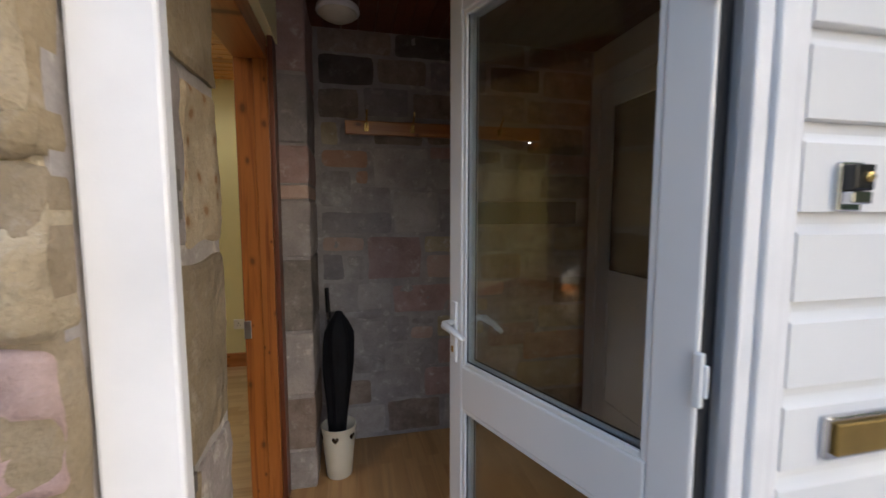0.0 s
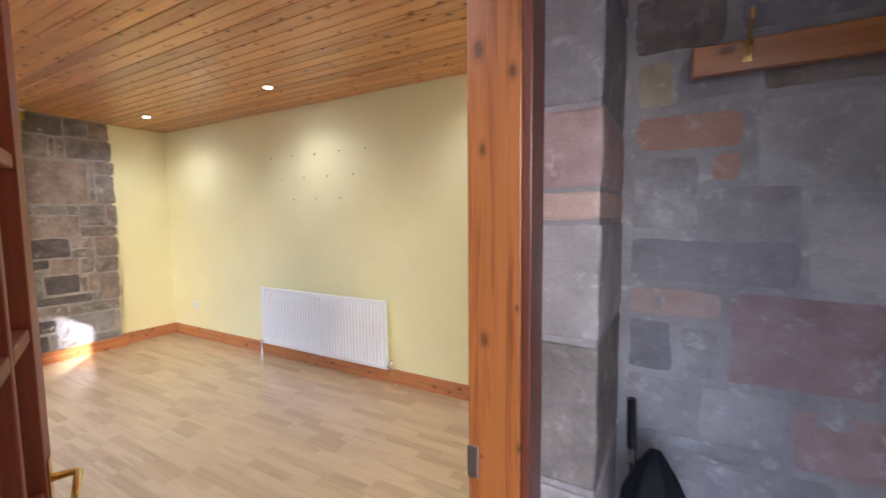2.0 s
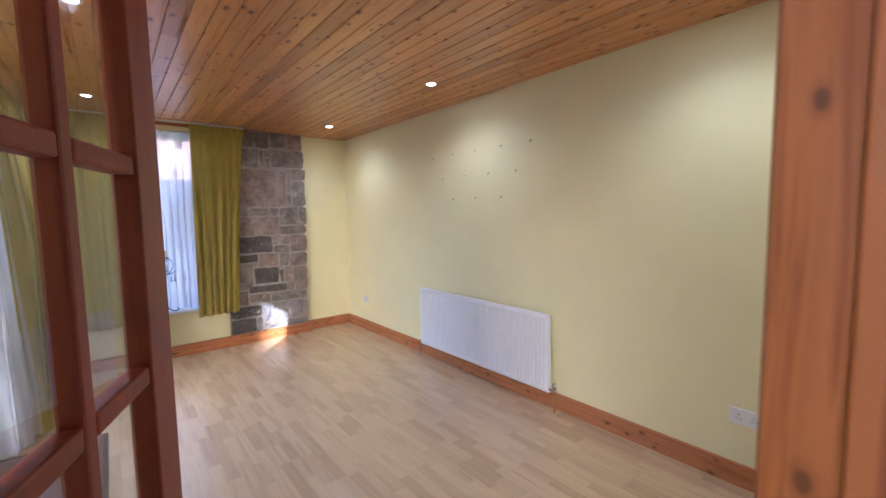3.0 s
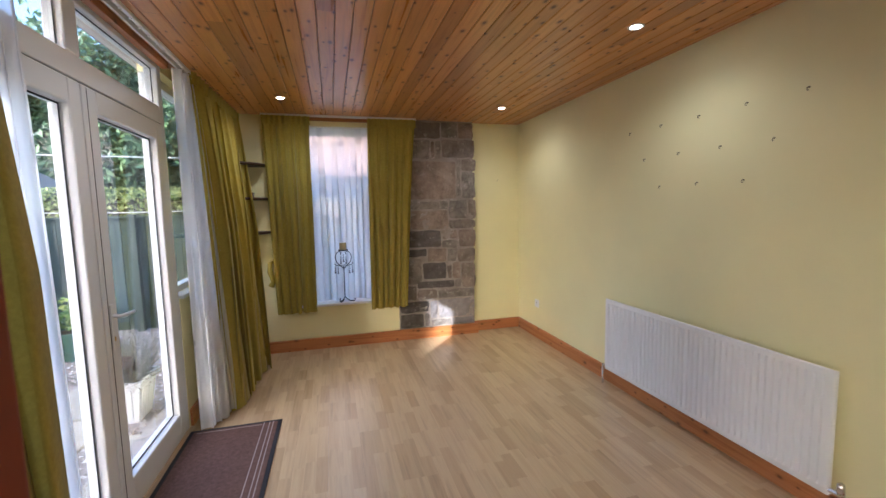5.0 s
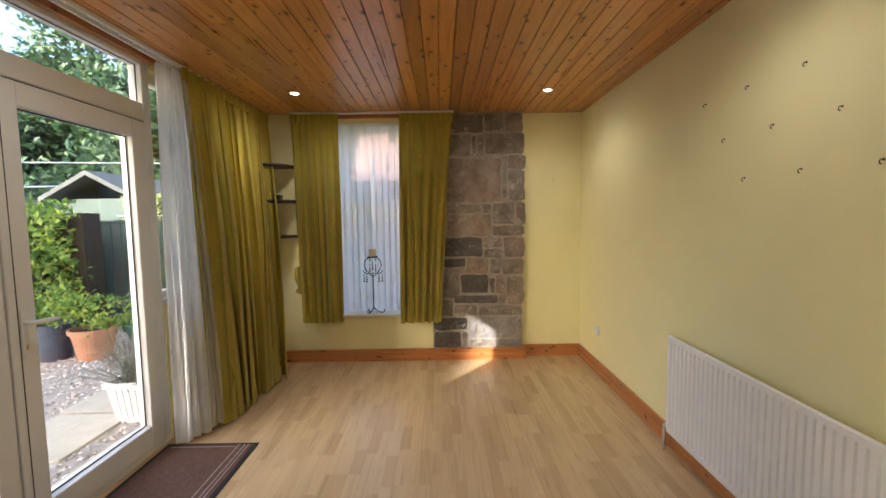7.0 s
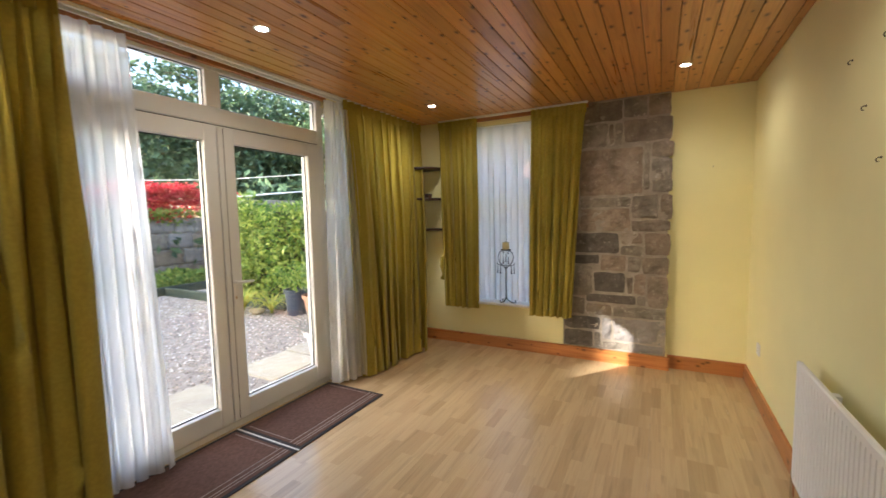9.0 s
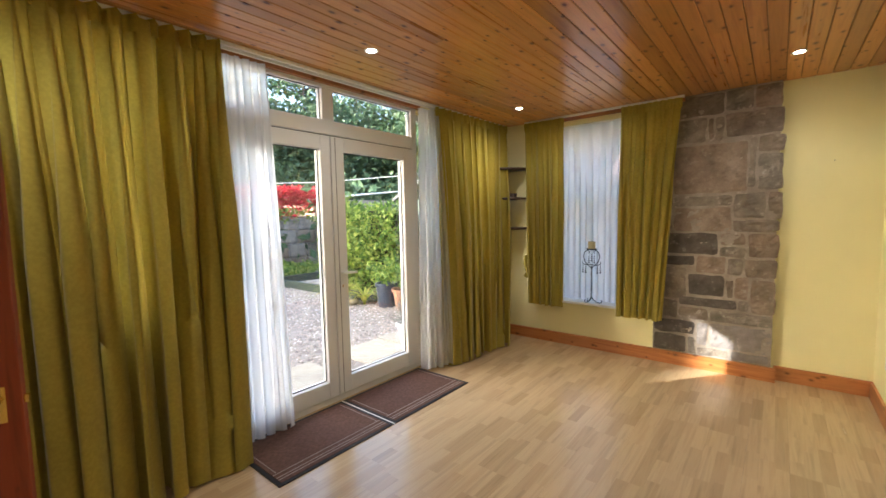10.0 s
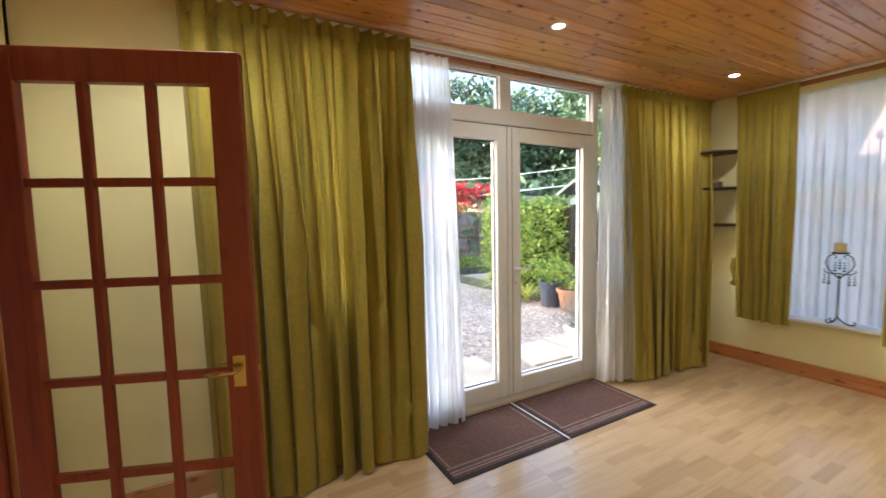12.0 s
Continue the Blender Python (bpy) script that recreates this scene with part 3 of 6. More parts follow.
for j in (1, 2, 3, 4):
    zm = Z0 + BOT + j * ph + (j - 1) * MUN
    for i in range(3):
        xa = ST + i * (pw + MUN)
        part("muntin", boxes((xa, xa + pw, -0.015, 0.015, zm, zm + MUN), bevel=0.005, m=DM), RED_WOOD, door)
for j in range(5):
    for i in range(3):
        xa, za = ST + i * (pw + MUN), Z0 + BOT + j * (ph + MUN)
        part("pane", boxes((xa - 0.004, xa + pw + 0.004, -0.002, 0.002, za - 0.004, za + ph + 0.004), m=DM), GLASS, door)
for side in (-1, 1):
    y0 = side * DT / 2
    plate = part("handle_plate", boxes((0.035, 0.078, min(y0, y0 + side * 0.004), max(y0, y0 + side * 0.004), 0.80, 0.915), bevel=0.0015, m=DM), BRASS, door, "brass handle plate")
    lever = tube([DM @ Vector(p) for p in ((0.056, y0 + side * 0.003, 0.868), (0.056, y0 + side * 0.04, 0.868), (0.065, y0 + side * 0.047, 0.868), (0.115, y0 + side * 0.046, 0.864), (0.16, y0 + side * 0.044, 0.860))],
                 [0.009, 0.008, 0.009, 0.008, 0.006])
    part("lever", lever, BRASS, door, "brass lever handle", smooth=True)
part("latch", boxes((-0.012, 0.001, -0.007, 0.007, 0.85, 0.875), m=DM), BRASS, door)

# ---- front door ----
ff = tagged(new("door_frame_2"), "white plastic front door frame", "door frame", "", "structure")
ff.matrix_basis = Matrix.Translation((0.25, 0.5, 0))
part("jamb", boxes((-0.216, -0.129, 0.40, 0.428, -0.05, 2.13), bevel=0.005), UPVC_OLD, ff)
part("inner_jamb", boxes((-0.21, -0.143, 0.4325, 0.454, -0.05, 2.13), bevel=0.004), UPVC_OLD, ff)
part("gasket", boxes((-0.21, -0.1375, 0.4283, 0.4322, -0.05, 2.12)), GASKET, ff)
part("jamb", boxes((0.703, 0.738, 0.458, 0.49, -0.05, 2.13), (0.726, 0.768, 0.49, 0.555, -0.05, 2.13), bevel=0.005), UPVC_OLD, ff)
part("head", boxes((-0.129, 0.665, 0.42, 0.54, 2.06, 2.128), bevel=0.006), UPVC_OLD, ff)
part("cover_strip", boxes((0.7395, 0.772, 0.448, 0.489, -0.05, 2.3), (0.773, 0.80, 0.455, 0.499, -0.05, 2.3), (0.80, 0.8185, 0.462, 0.499, -0.05, 2.3), bevel=0.004), UPVC_OLD, ff)
part("threshold", boxes((-0.129, 0.665, 0.42, 0.565, -0.05, 0.02), bevel=0.004), STEEL, ff)
for kz in (1.37, 0.99):
    part("keep", boxes((-0.1435, -0.139, 0.436, 0.456, kz - 0.035, kz + 0.035), (-0.141, -0.135, 0.440, 0.452, kz - 0.030, kz - 0.008), (-0.141, -0.135, 0.440, 0.452, kz + 0.004, kz + 0.030), bevel=0.001), KEEP_STEEL, ff, "metal lock keep")
F_AT, F_HINGE = Vector((0.408, 1.238, 0)), Vector((0.690, 0.507, 0))
FW = (F_HINGE - F_AT).length
FM = pose(F_AT.x, F_AT.y, 0, 0, 0, math.degrees(math.atan2(F_HINGE.y - F_AT.y, F_HINGE.x - F_AT.x)))
fd = thing("front_door", F_HINGE, "white plastic front door with two glazed panels, standing open inward", "door")
FT, FS = 0.058, 0.088
part("stile", boxes((0, FS - .018, -FT / 2, FT / 2, 0.02, 2.05), bevel=0.006, m=FM), UPVC, fd)
part("stile", boxes((FW - FS, FW, -FT / 2, FT / 2, 0.02, 2.05), bevel=0.006, m=FM), UPVC, fd)
part("top_rail", boxes((FS - .018, FW - FS, -FT / 2, FT / 2, 1.955, 2.05), bevel=0.006, m=FM), UPVC, fd)
part("mid_rail", boxes((FS - .018, FW - FS, -FT / 2, FT / 2, 0.70, 0.845), bevel=0.006, m=FM), UPVC, fd)
part("bottom_rail", boxes((FS - .018, FW - FS, -FT / 2, FT / 2, 0.02, 0.18), bevel=0.006, m=FM), UPVC, fd)
for za, zb in ((0.845, 1.955), (0.18, 0.70)):
    xa, xb = FS - .018, FW - FS
    part("pane", boxes((xa, xb, -0.012, -0.008, za, zb), m=FM), DOOR_GLASS, fd)
    part("pane", boxes((xa, xb, 0.010, 0.014, za, zb), m=FM), GLASS, fd)
    for sd in (-1, 1):
        ya, yb = (-FT / 2 + .004, -0.0125) if sd < 0 else (0.0145, FT / 2 - .004)
        part("glazing_bead", boxes((xa, xa + .014, ya, yb, za, zb), (xb - .014, xb, ya, yb, za, zb), (xa + .014, xb - .014, ya, yb, za, za + .014), (xa + .014, xb - .014, ya, yb, zb - .014, zb), bevel=0.003, m=FM), UPVC, fd)
        yg = -0.0165 if sd < 0 else 0.0145
        part("gasket", boxes((xa + .014, xa + .018, yg, yg + .002, za + .014, zb - .014), (xb - .018, xb - .014, yg, yg + .002, za + .014, zb - .014),
                             (xa + .018, xb - .018, yg, yg + .002, za + .014, za + .018), m=FM), GASKET, fd)
for side in (-1, 1):
    y0 = side * FT / 2
    part("handle_plate", boxes((0.02, 0.05, min(y0, y0 + side * .01), max(y0, y0 + side * .01), 0.85, 1.055), bevel=0.004, m=FM), UPVC, fd, "white handle plate")
    part("lever", tube([FM @ Vector(p) for p in ((0.035, y0 + side * .008, 0.985), (0.035, y0 + side * .045, 0.985), (0.05, y0 + side * .054, 0.984), (0.10, y0 + side * .054, 0.975), (0.145, y0 + side * .048, 0.96))],
                       [0.011, 0.010, 0.012, 0.010, 0.008], 10), UPVC, fd, "white lever handle", smooth=True)
    part("keyhole", boxes((0.031, 0.039, min(y0 + side * .0095, y0 + side * .013), max(y0 + side * .0095, y0 + side * .013), 0.885, 0.905), m=FM), BRASS, fd)
for hz in (0.35, 1.05, 1.75):
    part("hinge", boxes((FW - .004, FW + .012, -FT / 2 - .012, -FT / 2 + .004, hz - .05, hz + .05), (FW + .004, FW + .02, -FT / 2 - .006, -FT / 2 + .002, hz - .03, hz + .03), bevel=0.003, m=FM), UPVC, fd)
part("weather_seal", boxes((FW, FW + .004, -.02, .02, 0.03, 2.04), m=FM), GASKET, fd)

# outside cladding with its bell and letter box
clad = tagged(new("wall_cladding"), "white plastic shiplap cladding boards", "cladding", "", "structure")
clad.matrix_basis = Matrix.Translation((1.2, 0.48, 0))
for k in range(16):
    z0 = -0.236 + k * 0.1585
    bm = bmesh.new()
    prof = ((0.460, z0), (0.460, z0 + 0.118), (0.474, z0 + 0.136), (0.484, z0 + 0.1585), (0.498, z0 + 0.1585), (0.498, z0))
    rows_v = [[bm.verts.new((x, y, z)) for y, z in prof] for x in (0.8195, 1.8)]
    for i in range(6):
        bm.faces.new((rows_v[0][i], rows_v[1][i], rows_v[1][(i + 1) % 6], rows_v[0][(i + 1) % 6]))
    bm.faces.new(rows_v[0]); bm.faces.new(rows_v[1][::-1])
    part("cladding_board", bm, UPVC, clad)
bell = thing("doorbell", (0.93, 0.462, 1.34), "small black and chrome bell push on the cladding", "doorbell")
part("housing", boxes((0.893, 0.938, 0.430, 0.459, 1.385, 1.43), bevel=0.004), BLACK_GLOSS, bell)
part("base_plate", boxes((0.888, 0.943, 0.450, 0.4595, 1.35, 1.435), (0.893, 0.938, 0.432, 0.450, 1.362, 1.384), bevel=0.003), CHROME, bell)
part("button", lathe(((0.009, 0), (0.009, 0.004), (0.006, 0.006)), 14, pose(0.922, 0.430, 1.408, 90)), BRASS, bell)
lb = thing("letter_box", (1.0, 0.462, 0.9), "brass letter plate in a chrome surround", "letter box")
part("surround", boxes((0.905, 1.21, 0.446, 0.4595, 0.890, 0.975), bevel=0.005), CHROME, lb)
part("flap", boxes((0.918, 1.197, 0.437, 0.4455, 0.902, 0.963), bevel=0.003), OLD_BRASS, lb)

# ---- porch things ----
pd = tagged(new("door_3"), "white panelled door with dark obscured glass", "door", "", "structure")
pd.matrix_basis = Matrix.Translation((1.55, 1.8, 0))
part("door_casing", boxes((1.535, 1.563, 2.17, 2.262, 0, 2.17), (1.535, 1.563, 1.26, 1.35, 0, 2.17), (1.535, 1.563, 1.35, 2.17, 2.08, 2.17), bevel=0.004), UPVC, pd)
part("door_leaf", boxes((1.543, 1.563, 2.05, 2.168, 0.01, 2.078), (1.543, 1.563, 1.352, 1.46, 0.01, 2.078), (1.543, 1.563, 1.46, 2.05, 1.95, 2.078), (1.543, 1.563, 1.46, 2.05, 0.80, 1.0), (1.543, 1.563, 1.46, 2.05, 0.01, 0.2),
                        (1.552, 1.563, 1.46, 2.05, 0.2, 0.8), bevel=0.003), UPVC, pd)
part("pane", boxes((1.552, 1.56, 1.46, 2.05, 1.0, 1.95)), DIM_GLASS, pd)
part("door_handle", tube(((1.543, 1.40, 0.95), (1.505, 1.40, 0.95), (1.50, 1.50, 0.945)), 0.008), STEEL, pd)

pot = thing("umbrella_stand", (-0.02, 1.985, 0), "cream enamelled tin umbrella stand with heart cut-outs", "umbrella stand")
part("body", lathe(((0.062, 0.001), (0.064, 0.004), (0.078, 0.17), (0.087, 0.262), (0.089, 0.266), (0.086, 0.268), (0.083, 0.262), (0.074, 0.17), (0.060, 0.01), (0.0, 0.008)), 36, pose(-0.02, 1.985, 0)), CREAM_TIN, pot, smooth=True)
# flat black hearts paint the dark inside of cut-outs; no holes are made
for k in range(6):
    a = math.radians(-100 + 60 * k)
    bm = bmesh.new()
    pts = []
    for i in range(20):
        q = 2 * math.pi * i / 20
        pts.append((0.0165 * math.sin(q) ** 3 * 1.05, 0.0013 * (13 * math.cos(q) - 5 * math.cos(2 * q) - 2 * math.cos(3 * q) - math.cos(4 * q))))
    vs = [bm.verts.new((u, 0.0, w)) for u, w in pts]
    bm.faces.new(vs)
    bmesh.ops.transform(bm, matrix=pose(-0.02 + 0.0855 * math.cos(a), 1.985 + 0.0855 * math.sin(a), 0.222, 0, 0, math.degrees(a) + 90) @ pose(0, 0, 0, 6), verts=bm.verts)
    part("heart_patch", bm, BLACK_GLOSS, pot, "black heart patch for the dark of an opening")
umb = thing("umbrella", (-0.03, 1.99, 0.012), "folded black umbrella standing in a cream stand", "umbrella")
bm = bmesh.new()
rings = []
for k in range(15):
    f = k / 14
    z = 0.10 + 0.735 * f
    R = (0.030 + 0.040 * min(1, f * 1.6)) if f < 0.80 else 0.067 * (1 - ((f - 0.80) / 0.21) ** 1.6) + 0.008
    ring = []
    for i in range(32):
        a = 2 * math.pi * i / 32
        r = R * (1 + 0.16 * math.sin(7 * a + 3 * f) + 0.06 * math.sin(3 * a - 5 * f))
        ring.append(bm.verts.new((-0.03 + 0.02 * f + r * math.cos(a), 2.0 + 0.06 * f + r * 0.75 * math.sin(a), z)))
    rings.append(ring)
for a, b in zip(rings, rings[1:]):
    for i in range(32):
        bm.faces.new((a[i], a[(i + 1) % 32], b[(i + 1) % 32], b[i]))
bm.faces.new(rings[0][::-1]); bm.faces.new(rings[-1])
part("canopy", bm, BLACK, umb, smooth=True)
part("shaft", tube(((-0.045, 2.02, 0.02), (-0.062, 2.05, 0.86)), 0.007), IRON, umb)
part("handle", tube(((-0.062, 2.05, 0.835), (-0.066, 2.052, 0.96)), [0.012, 0.011]), BLACK_GLOSS, umb)
part("ferrule", tube(((-0.0605, 2.049, 0.80), (-0.062, 2.05, 0.838)), 0.0105), CHROME, umb)

rack = thing("coat_rail", (0.6, 2.26, 1.767), "varnished wooden coat rail with brass double hooks on a stone wall", "coat rail")
part("board", boxes((0.04, 1.18, 2.236, 2.268, 1.768, 1.842), bevel=0.004), PINE_X, rack)
for hx in (0.155, 0.41, 0.665, 0.92):
    part("hook", tube(((hx, 2.236, 1.80), (hx, 2.205, 1.795), (hx, 2.19, 1.81), (hx, 2.192, 1.825)), 0.0045), BRASS, rack, "brass coat hook")
    part("hook", tube(((hx, 2.236, 1.82), (hx, 2.20, 1.845), (hx, 2.17, 1.865), (hx, 2.165, 1.885)), [0.006, 0.0045, 0.0045, 0.006]), BRASS, rack, "brass coat hook")
    part("hook_plate", boxes((hx - .011, hx + .011, 2.231, 2.2365, 1.785, 1.83), bevel=0.002), BRASS, rack)
# solid near-black panel stands for the dark inside of a slot
part("slot_panel", boxes((0.665, 1.45, 2.262, 2.29, 1.272, 1.408), bevel=0.004), SLATE, tagged(new("slot_1"), "near-black panel standing for a dark slot in the stone wall", "slot", "", "structure"))
pl = thing("porch_ceiling_lamp", (0.02, 2.05, 2.33), "round flush ceiling lamp, unlit", "ceiling lamp")
part("base_ring", lathe(((0.10, 0), (0.105, 0.01), (0.10, 0.03)), 28, pose(0.02, 2.05, 2.303)), PLASTIC, pl)
part("diffuser", lathe(((0.0, -0.035), (0.05, -0.03), (0.085, -0.012), (0.095, 0.002)), 28, pose(0.02, 2.05, 2.303)), CREAM_TIN, pl, smooth=True)

# ---- sitting room: lamps in the ceiling ----
first = None
for sx in (-0.985, -2.81, -4.66):
    for sy in (1.148, 3.184):
        if first is None:
            first = tagged(new("downlight"), "round white recessed downlight, switched on", "downlight", "ceiling downlights")
            part("trim_ring", lathe(((0.0275, 0.004), (0.030, -0.003), (0.042, -0.004), (0.044, 0.0)), 28), PLASTIC, first, smooth=True)
            part("bulb", lathe(((0.0, -0.0022), (0.027, -0.0018)), 24), BULB, first, "lit lamp face")
            first.matrix_basis = pose(sx, sy, CEIL - 0.0005)
        else:
            copy_thing(first, pose(sx, sy, CEIL - 0.0005))

# ---- radiator ----
rad = thing("radiator", (-2.82, 3.66, 0.137), "white ribbed panel radiator on a yellow wall", "radiator")
RX0, RX1, RZ0, RZ1, RY = -3.612, -2.04, 0.139, 0.719, 3.617
bm = bmesh.new()
n = 42
pitch = (RX1 - RX0 - 0.05) / n
ys = [(RX0, RY + 0.006), (RX0 + 0.006, RY), (RX0 + 0.025, RY)]
for i in range(n):
    x = RX0 + 0.025 + i * pitch
    ys += [(x + pitch * 0.33, RY), (x + pitch * 0.44, RY + 0.010), (x + pitch * 0.58, RY + 0.010), (x + pitch * 0.69, RY)]
ys += [(RX1 - 0.025, RY), (RX1 - 0.006, RY), (RX1, RY + 0.006)]
zs = [RZ0, RZ0 + 0.03, RZ0 + 0.045, RZ1 - 0.045, RZ1 - 0.03, RZ1 - 0.006, RZ1]
grid = []
for j, z in enumerate(zs):
    row = []
    for x, y in ys:
        yy = y if 2 <= j <= 3 else (RY if RX0 + 0.004 < x < RX1 - 0.004 else y)
        row.append(bm.verts.new((x, yy + (0.005 if j in (0, 6) else 0), z)))
    grid.append(row)
for a, b in zip(grid, grid[1:]):
    for i in range(len(ys) - 1):
        bm.faces.new((a[i], a[i + 1], b[i + 1], b[i]))
part("front_panel", bm, ENAMEL, rad)
part("back_panel", boxes((RX0 + .004, RX1 - .004, RY + .012, RY + .024, RZ0 + .006, RZ1 - .006), (RX0, RX1, RY + .006, RY + .012, RZ1 - .012, RZ1 - .001), (RX0, RX1, RY + .006, RY + .012, RZ0 + .001, RZ0 + .012), (RX1 - .004, RX1, RY + .007, RY + .024, RZ0 + .004, RZ1 - .004), (RX0, RX0 + .004, RY + .007, RY + .024, RZ0 + .004, RZ1 - .004), bevel=0.001), ENAMEL, rad)
for bx in (RX0 + 0.22, RX1 - 0.22):
    part("bracket", boxes((bx - .02, bx + .02, RY + .025, 3.7095, RZ0 + .06, RZ1 - .06), bevel=0.002), ENAMEL, rad, "white steel wall bracket")
part("valve", tube(((RX1 - .01, 3.632, 0.165), (RX1 + .03, 3.632, 0.165), (RX1 + .05, 3.632, 0.165)), [0.012, 0.012, 0.016], 12), CHROME, rad)
part("valve_cap", lathe(((0.014, 0), (0.016, 0.01), (0.014, 0.04), (0.010, 0.046)), 16, pose(RX1 + .04, 3.632, 0.175)), CHROME, rad, smooth=True)
part("pipe", tube(((RX1 + .04, 3.632, 0.0), (RX1 + .04, 3.632, 0.165)), 0.0075, 10), BRASS, rad)
part("valve", tube(((RX0 + .01, 3.632, 0.165), (RX0 - .035, 3.632, 0.165), (RX0 - .035, 3.632, 0.0)), 0.009, 10), CHROME, rad)

# ---- small cup hooks on the yellow wall ----
first = None
for row_z, row_x, count in ((1.991, -2.279, 5), (1.786, -2.425, 4), (1.585, -2.577, 3)):
    for k in range(count):
        if first is None:
            first = tagged(new("wall_hook"), "small brass screw hook in a yellow wall", "hook", "hooks on the long wall")
            part("shank", tube(((0, 0.006, 0), (0, -0.008, 0), (0, -0.012, -0.003), (0, -0.014, -0.009), (0, -0.011, -0.015), (0, -0.006, -0.014)), 0.0018, 7), HOOK, first)
            part("collar", lathe(((0.0045, -.001), (0.004, .0015), (0.002, .002)), 12, pose(0, 0, 0, 90)), HOOK, first)
            first.matrix_basis = pose(row_x, 3.7095, row_z)
        else:
            copy_thing(first, pose(row_x - 0.2985 * k, 3.7095, row_z + random.uniform(-.004, .004)))
nail = thing("wall_nail", (-5.39, 3.433, 1.778), "single small hook in the end wall", "hook")
part("shank", tube(((-5.394, 3.433, 1.778), (-5.372, 3.433, 1.78)), 0.003), HOOK, nail)

# ---- sockets ----
def socket(xc, zc, w, gangs):
    s = thing("wall_socket", (xc, 3.705, zc), "white plastic power socket on a yellow wall", "socket")
    plate = part("plate", boxes((xc - w / 2, xc + w / 2, 3.700, 3.7095, zc - .043, zc + .043), bevel=0.003), PLASTIC, s)
    for g in range(gangs):
        gx = xc + (g - (gangs - 1) / 2) * 0.066
        part("pin_hole", boxes((gx - .003, gx + .003, 3.6992, 3.7005, zc + .006, zc + .014), (gx - .013, gx - .006, 3.6992, 3.7005, zc - .012, zc - .008), (gx + .006, gx + .013, 3.6992, 3.7005, zc - .012, zc - .008)), BLACK_GLOSS, s)
        part("switch", boxes((gx - .006, gx + .006, 3.697, 3.7005, zc + .020, zc + .034), bevel=0.001), PLASTIC, s)

socket(-4.92, 0.385, 0.088, 1)
socket(-0.874, 0.372, 0.148, 2)

# ---- french doors ----
fr = tagged(new("door_2"), "white plastic french doors with fixed lights above", "door", "", "structure")
fr.matrix_basis = Matrix.Translation((-2.93, 0.48, 0))
FY0, FY1 = 0.445, 0.518
MID = -2.932
part("door_frame", boxes((-3.885, -3.82, FY0, FY1, 0, 2.408), (-2.045, -1.98, FY0, FY1, 0, 2.408), (-3.82, -2.045, FY0, FY1, 2.362, 2.408), (-3.82, -2.045, FY0, FY1, 2.03, 2.135), (-3.82, -2.045, FY0, FY1, 0, 0.045), (MID - .05, MID + .05, FY0, FY1, 2.135, 2.362), bevel=0.006), UPVC, fr)
for xa, xb in ((-3.82, MID - .05), (MID + .05, -2.045)):
    part("pane", boxes((xa, xb, 0.478, 0.484, 2.135, 2.362)), GLASS, fr)
    part("gasket", boxes((xa, xb, 0.485, 0.4875, 2.357, 2.362), (xa, xb, 0.485, 0.4875, 2.135, 2.139), (xa, xa + .005, 0.485, 0.4875, 2.139, 2.357), (xb - .005, xb, 0.485, 0.4875, 2.139, 2.357)), GASKET, fr)
for xa, xb, sa in ((-3.815, MID - .004, .115), (MID + .004, -2.05, .085)):
    leaf = part("door_leaf", boxes((xa, xa + sa, FY0 + .006, FY1 + .012, 0.05, 2.02), (xb - .115, xb, FY0 + .006, FY1 + .012, 0.05, 2.02),
                                   (xa + sa, xb - .115, FY0 + .006, FY1 + .012, 1.915, 2.02), (xa + sa, xb - .115, FY0 + .006, FY1 + .012, 0.05, 0.178), bevel=0.007), UPVC, fr)
    part("pane", boxes((xa + sa - .003, xb - .112, 0.483, 0.489, 0.176, 1.918)), GLASS, leaf)
    part("gasket", boxes((xa + sa, xa + sa + .007, 0.490, 0.4925, .178, 1.915), (xb - .122, xb - .115, 0.490, 0.4925, .178, 1.915), (xa + sa + .007, xb - .122, 0.490, 0.4925, 1.908, 1.915), (xa + sa + .007, xb - .122, 0.490, 0.4925, .178, .185)), GASKET, leaf)
    part("gasket", boxes((xa - .003, xa - .0005, FY1, FY1 + .0035, 0.05, 2.02), (xb - .038, xb - .034, FY1 + .0123, FY1 + .0135, 0.06, 2.01), (xa, xb, FY1, FY1 + .003, 2.0205, 2.025)), GASKET, leaf)
part("handle_plate", boxes((MID - .075, MID - .045, FY1 + .0125, FY1 + .02, 0.84, 1.055), bevel=0.003), UPVC, fr)
part("lever", tube(((MID - .06, FY1 + .018, 1.0), (MID - .06, FY1 + .055, 1.0), (MID - .08, FY1 + .062, 1.0), (MID - .17, FY1 + .058, 0.995)), [.010, .009, .010, .008], 10), UPVC, fr, "white lever handle", smooth=True)
part("keyhole", boxes((MID - .064, MID - .056, FY1 + .0195, FY1 + .022, 0.885, 0.905)), BRASS, fr)


def side_window(name, xa, xb, za, zb):
    w = tagged(new(name), "white plastic side window behind curtains", "window", "", "structure")
    w.matrix_basis = Matrix.Translation(((xa + xb) / 2, 0.4, za))
    part("window_frame", boxes((xa, xa + .06, .391, .46, za, zb), (xb - .06, xb, .39, .46, za, zb), (xa + .06, xb - .06, .39, .46, zb - .06, zb), (xa + .06, xb - .06, .39, .46, za, za + .06), bevel=0.005), UPVC, w)
    part("pane", boxes((xa + .058, xb - .058, .42, .426, za + .058, zb - .058)), GLASS, w)
    part("window_sill", boxes((xa, xb, .461, .545, za - .004, za + .018), bevel=0.004), UPVC, w)

side_window("window_2", -4.86, -3.888, 0.9, 2.36)
side_window("window_3", -1.93, -1.03, 0.9, 2.36)

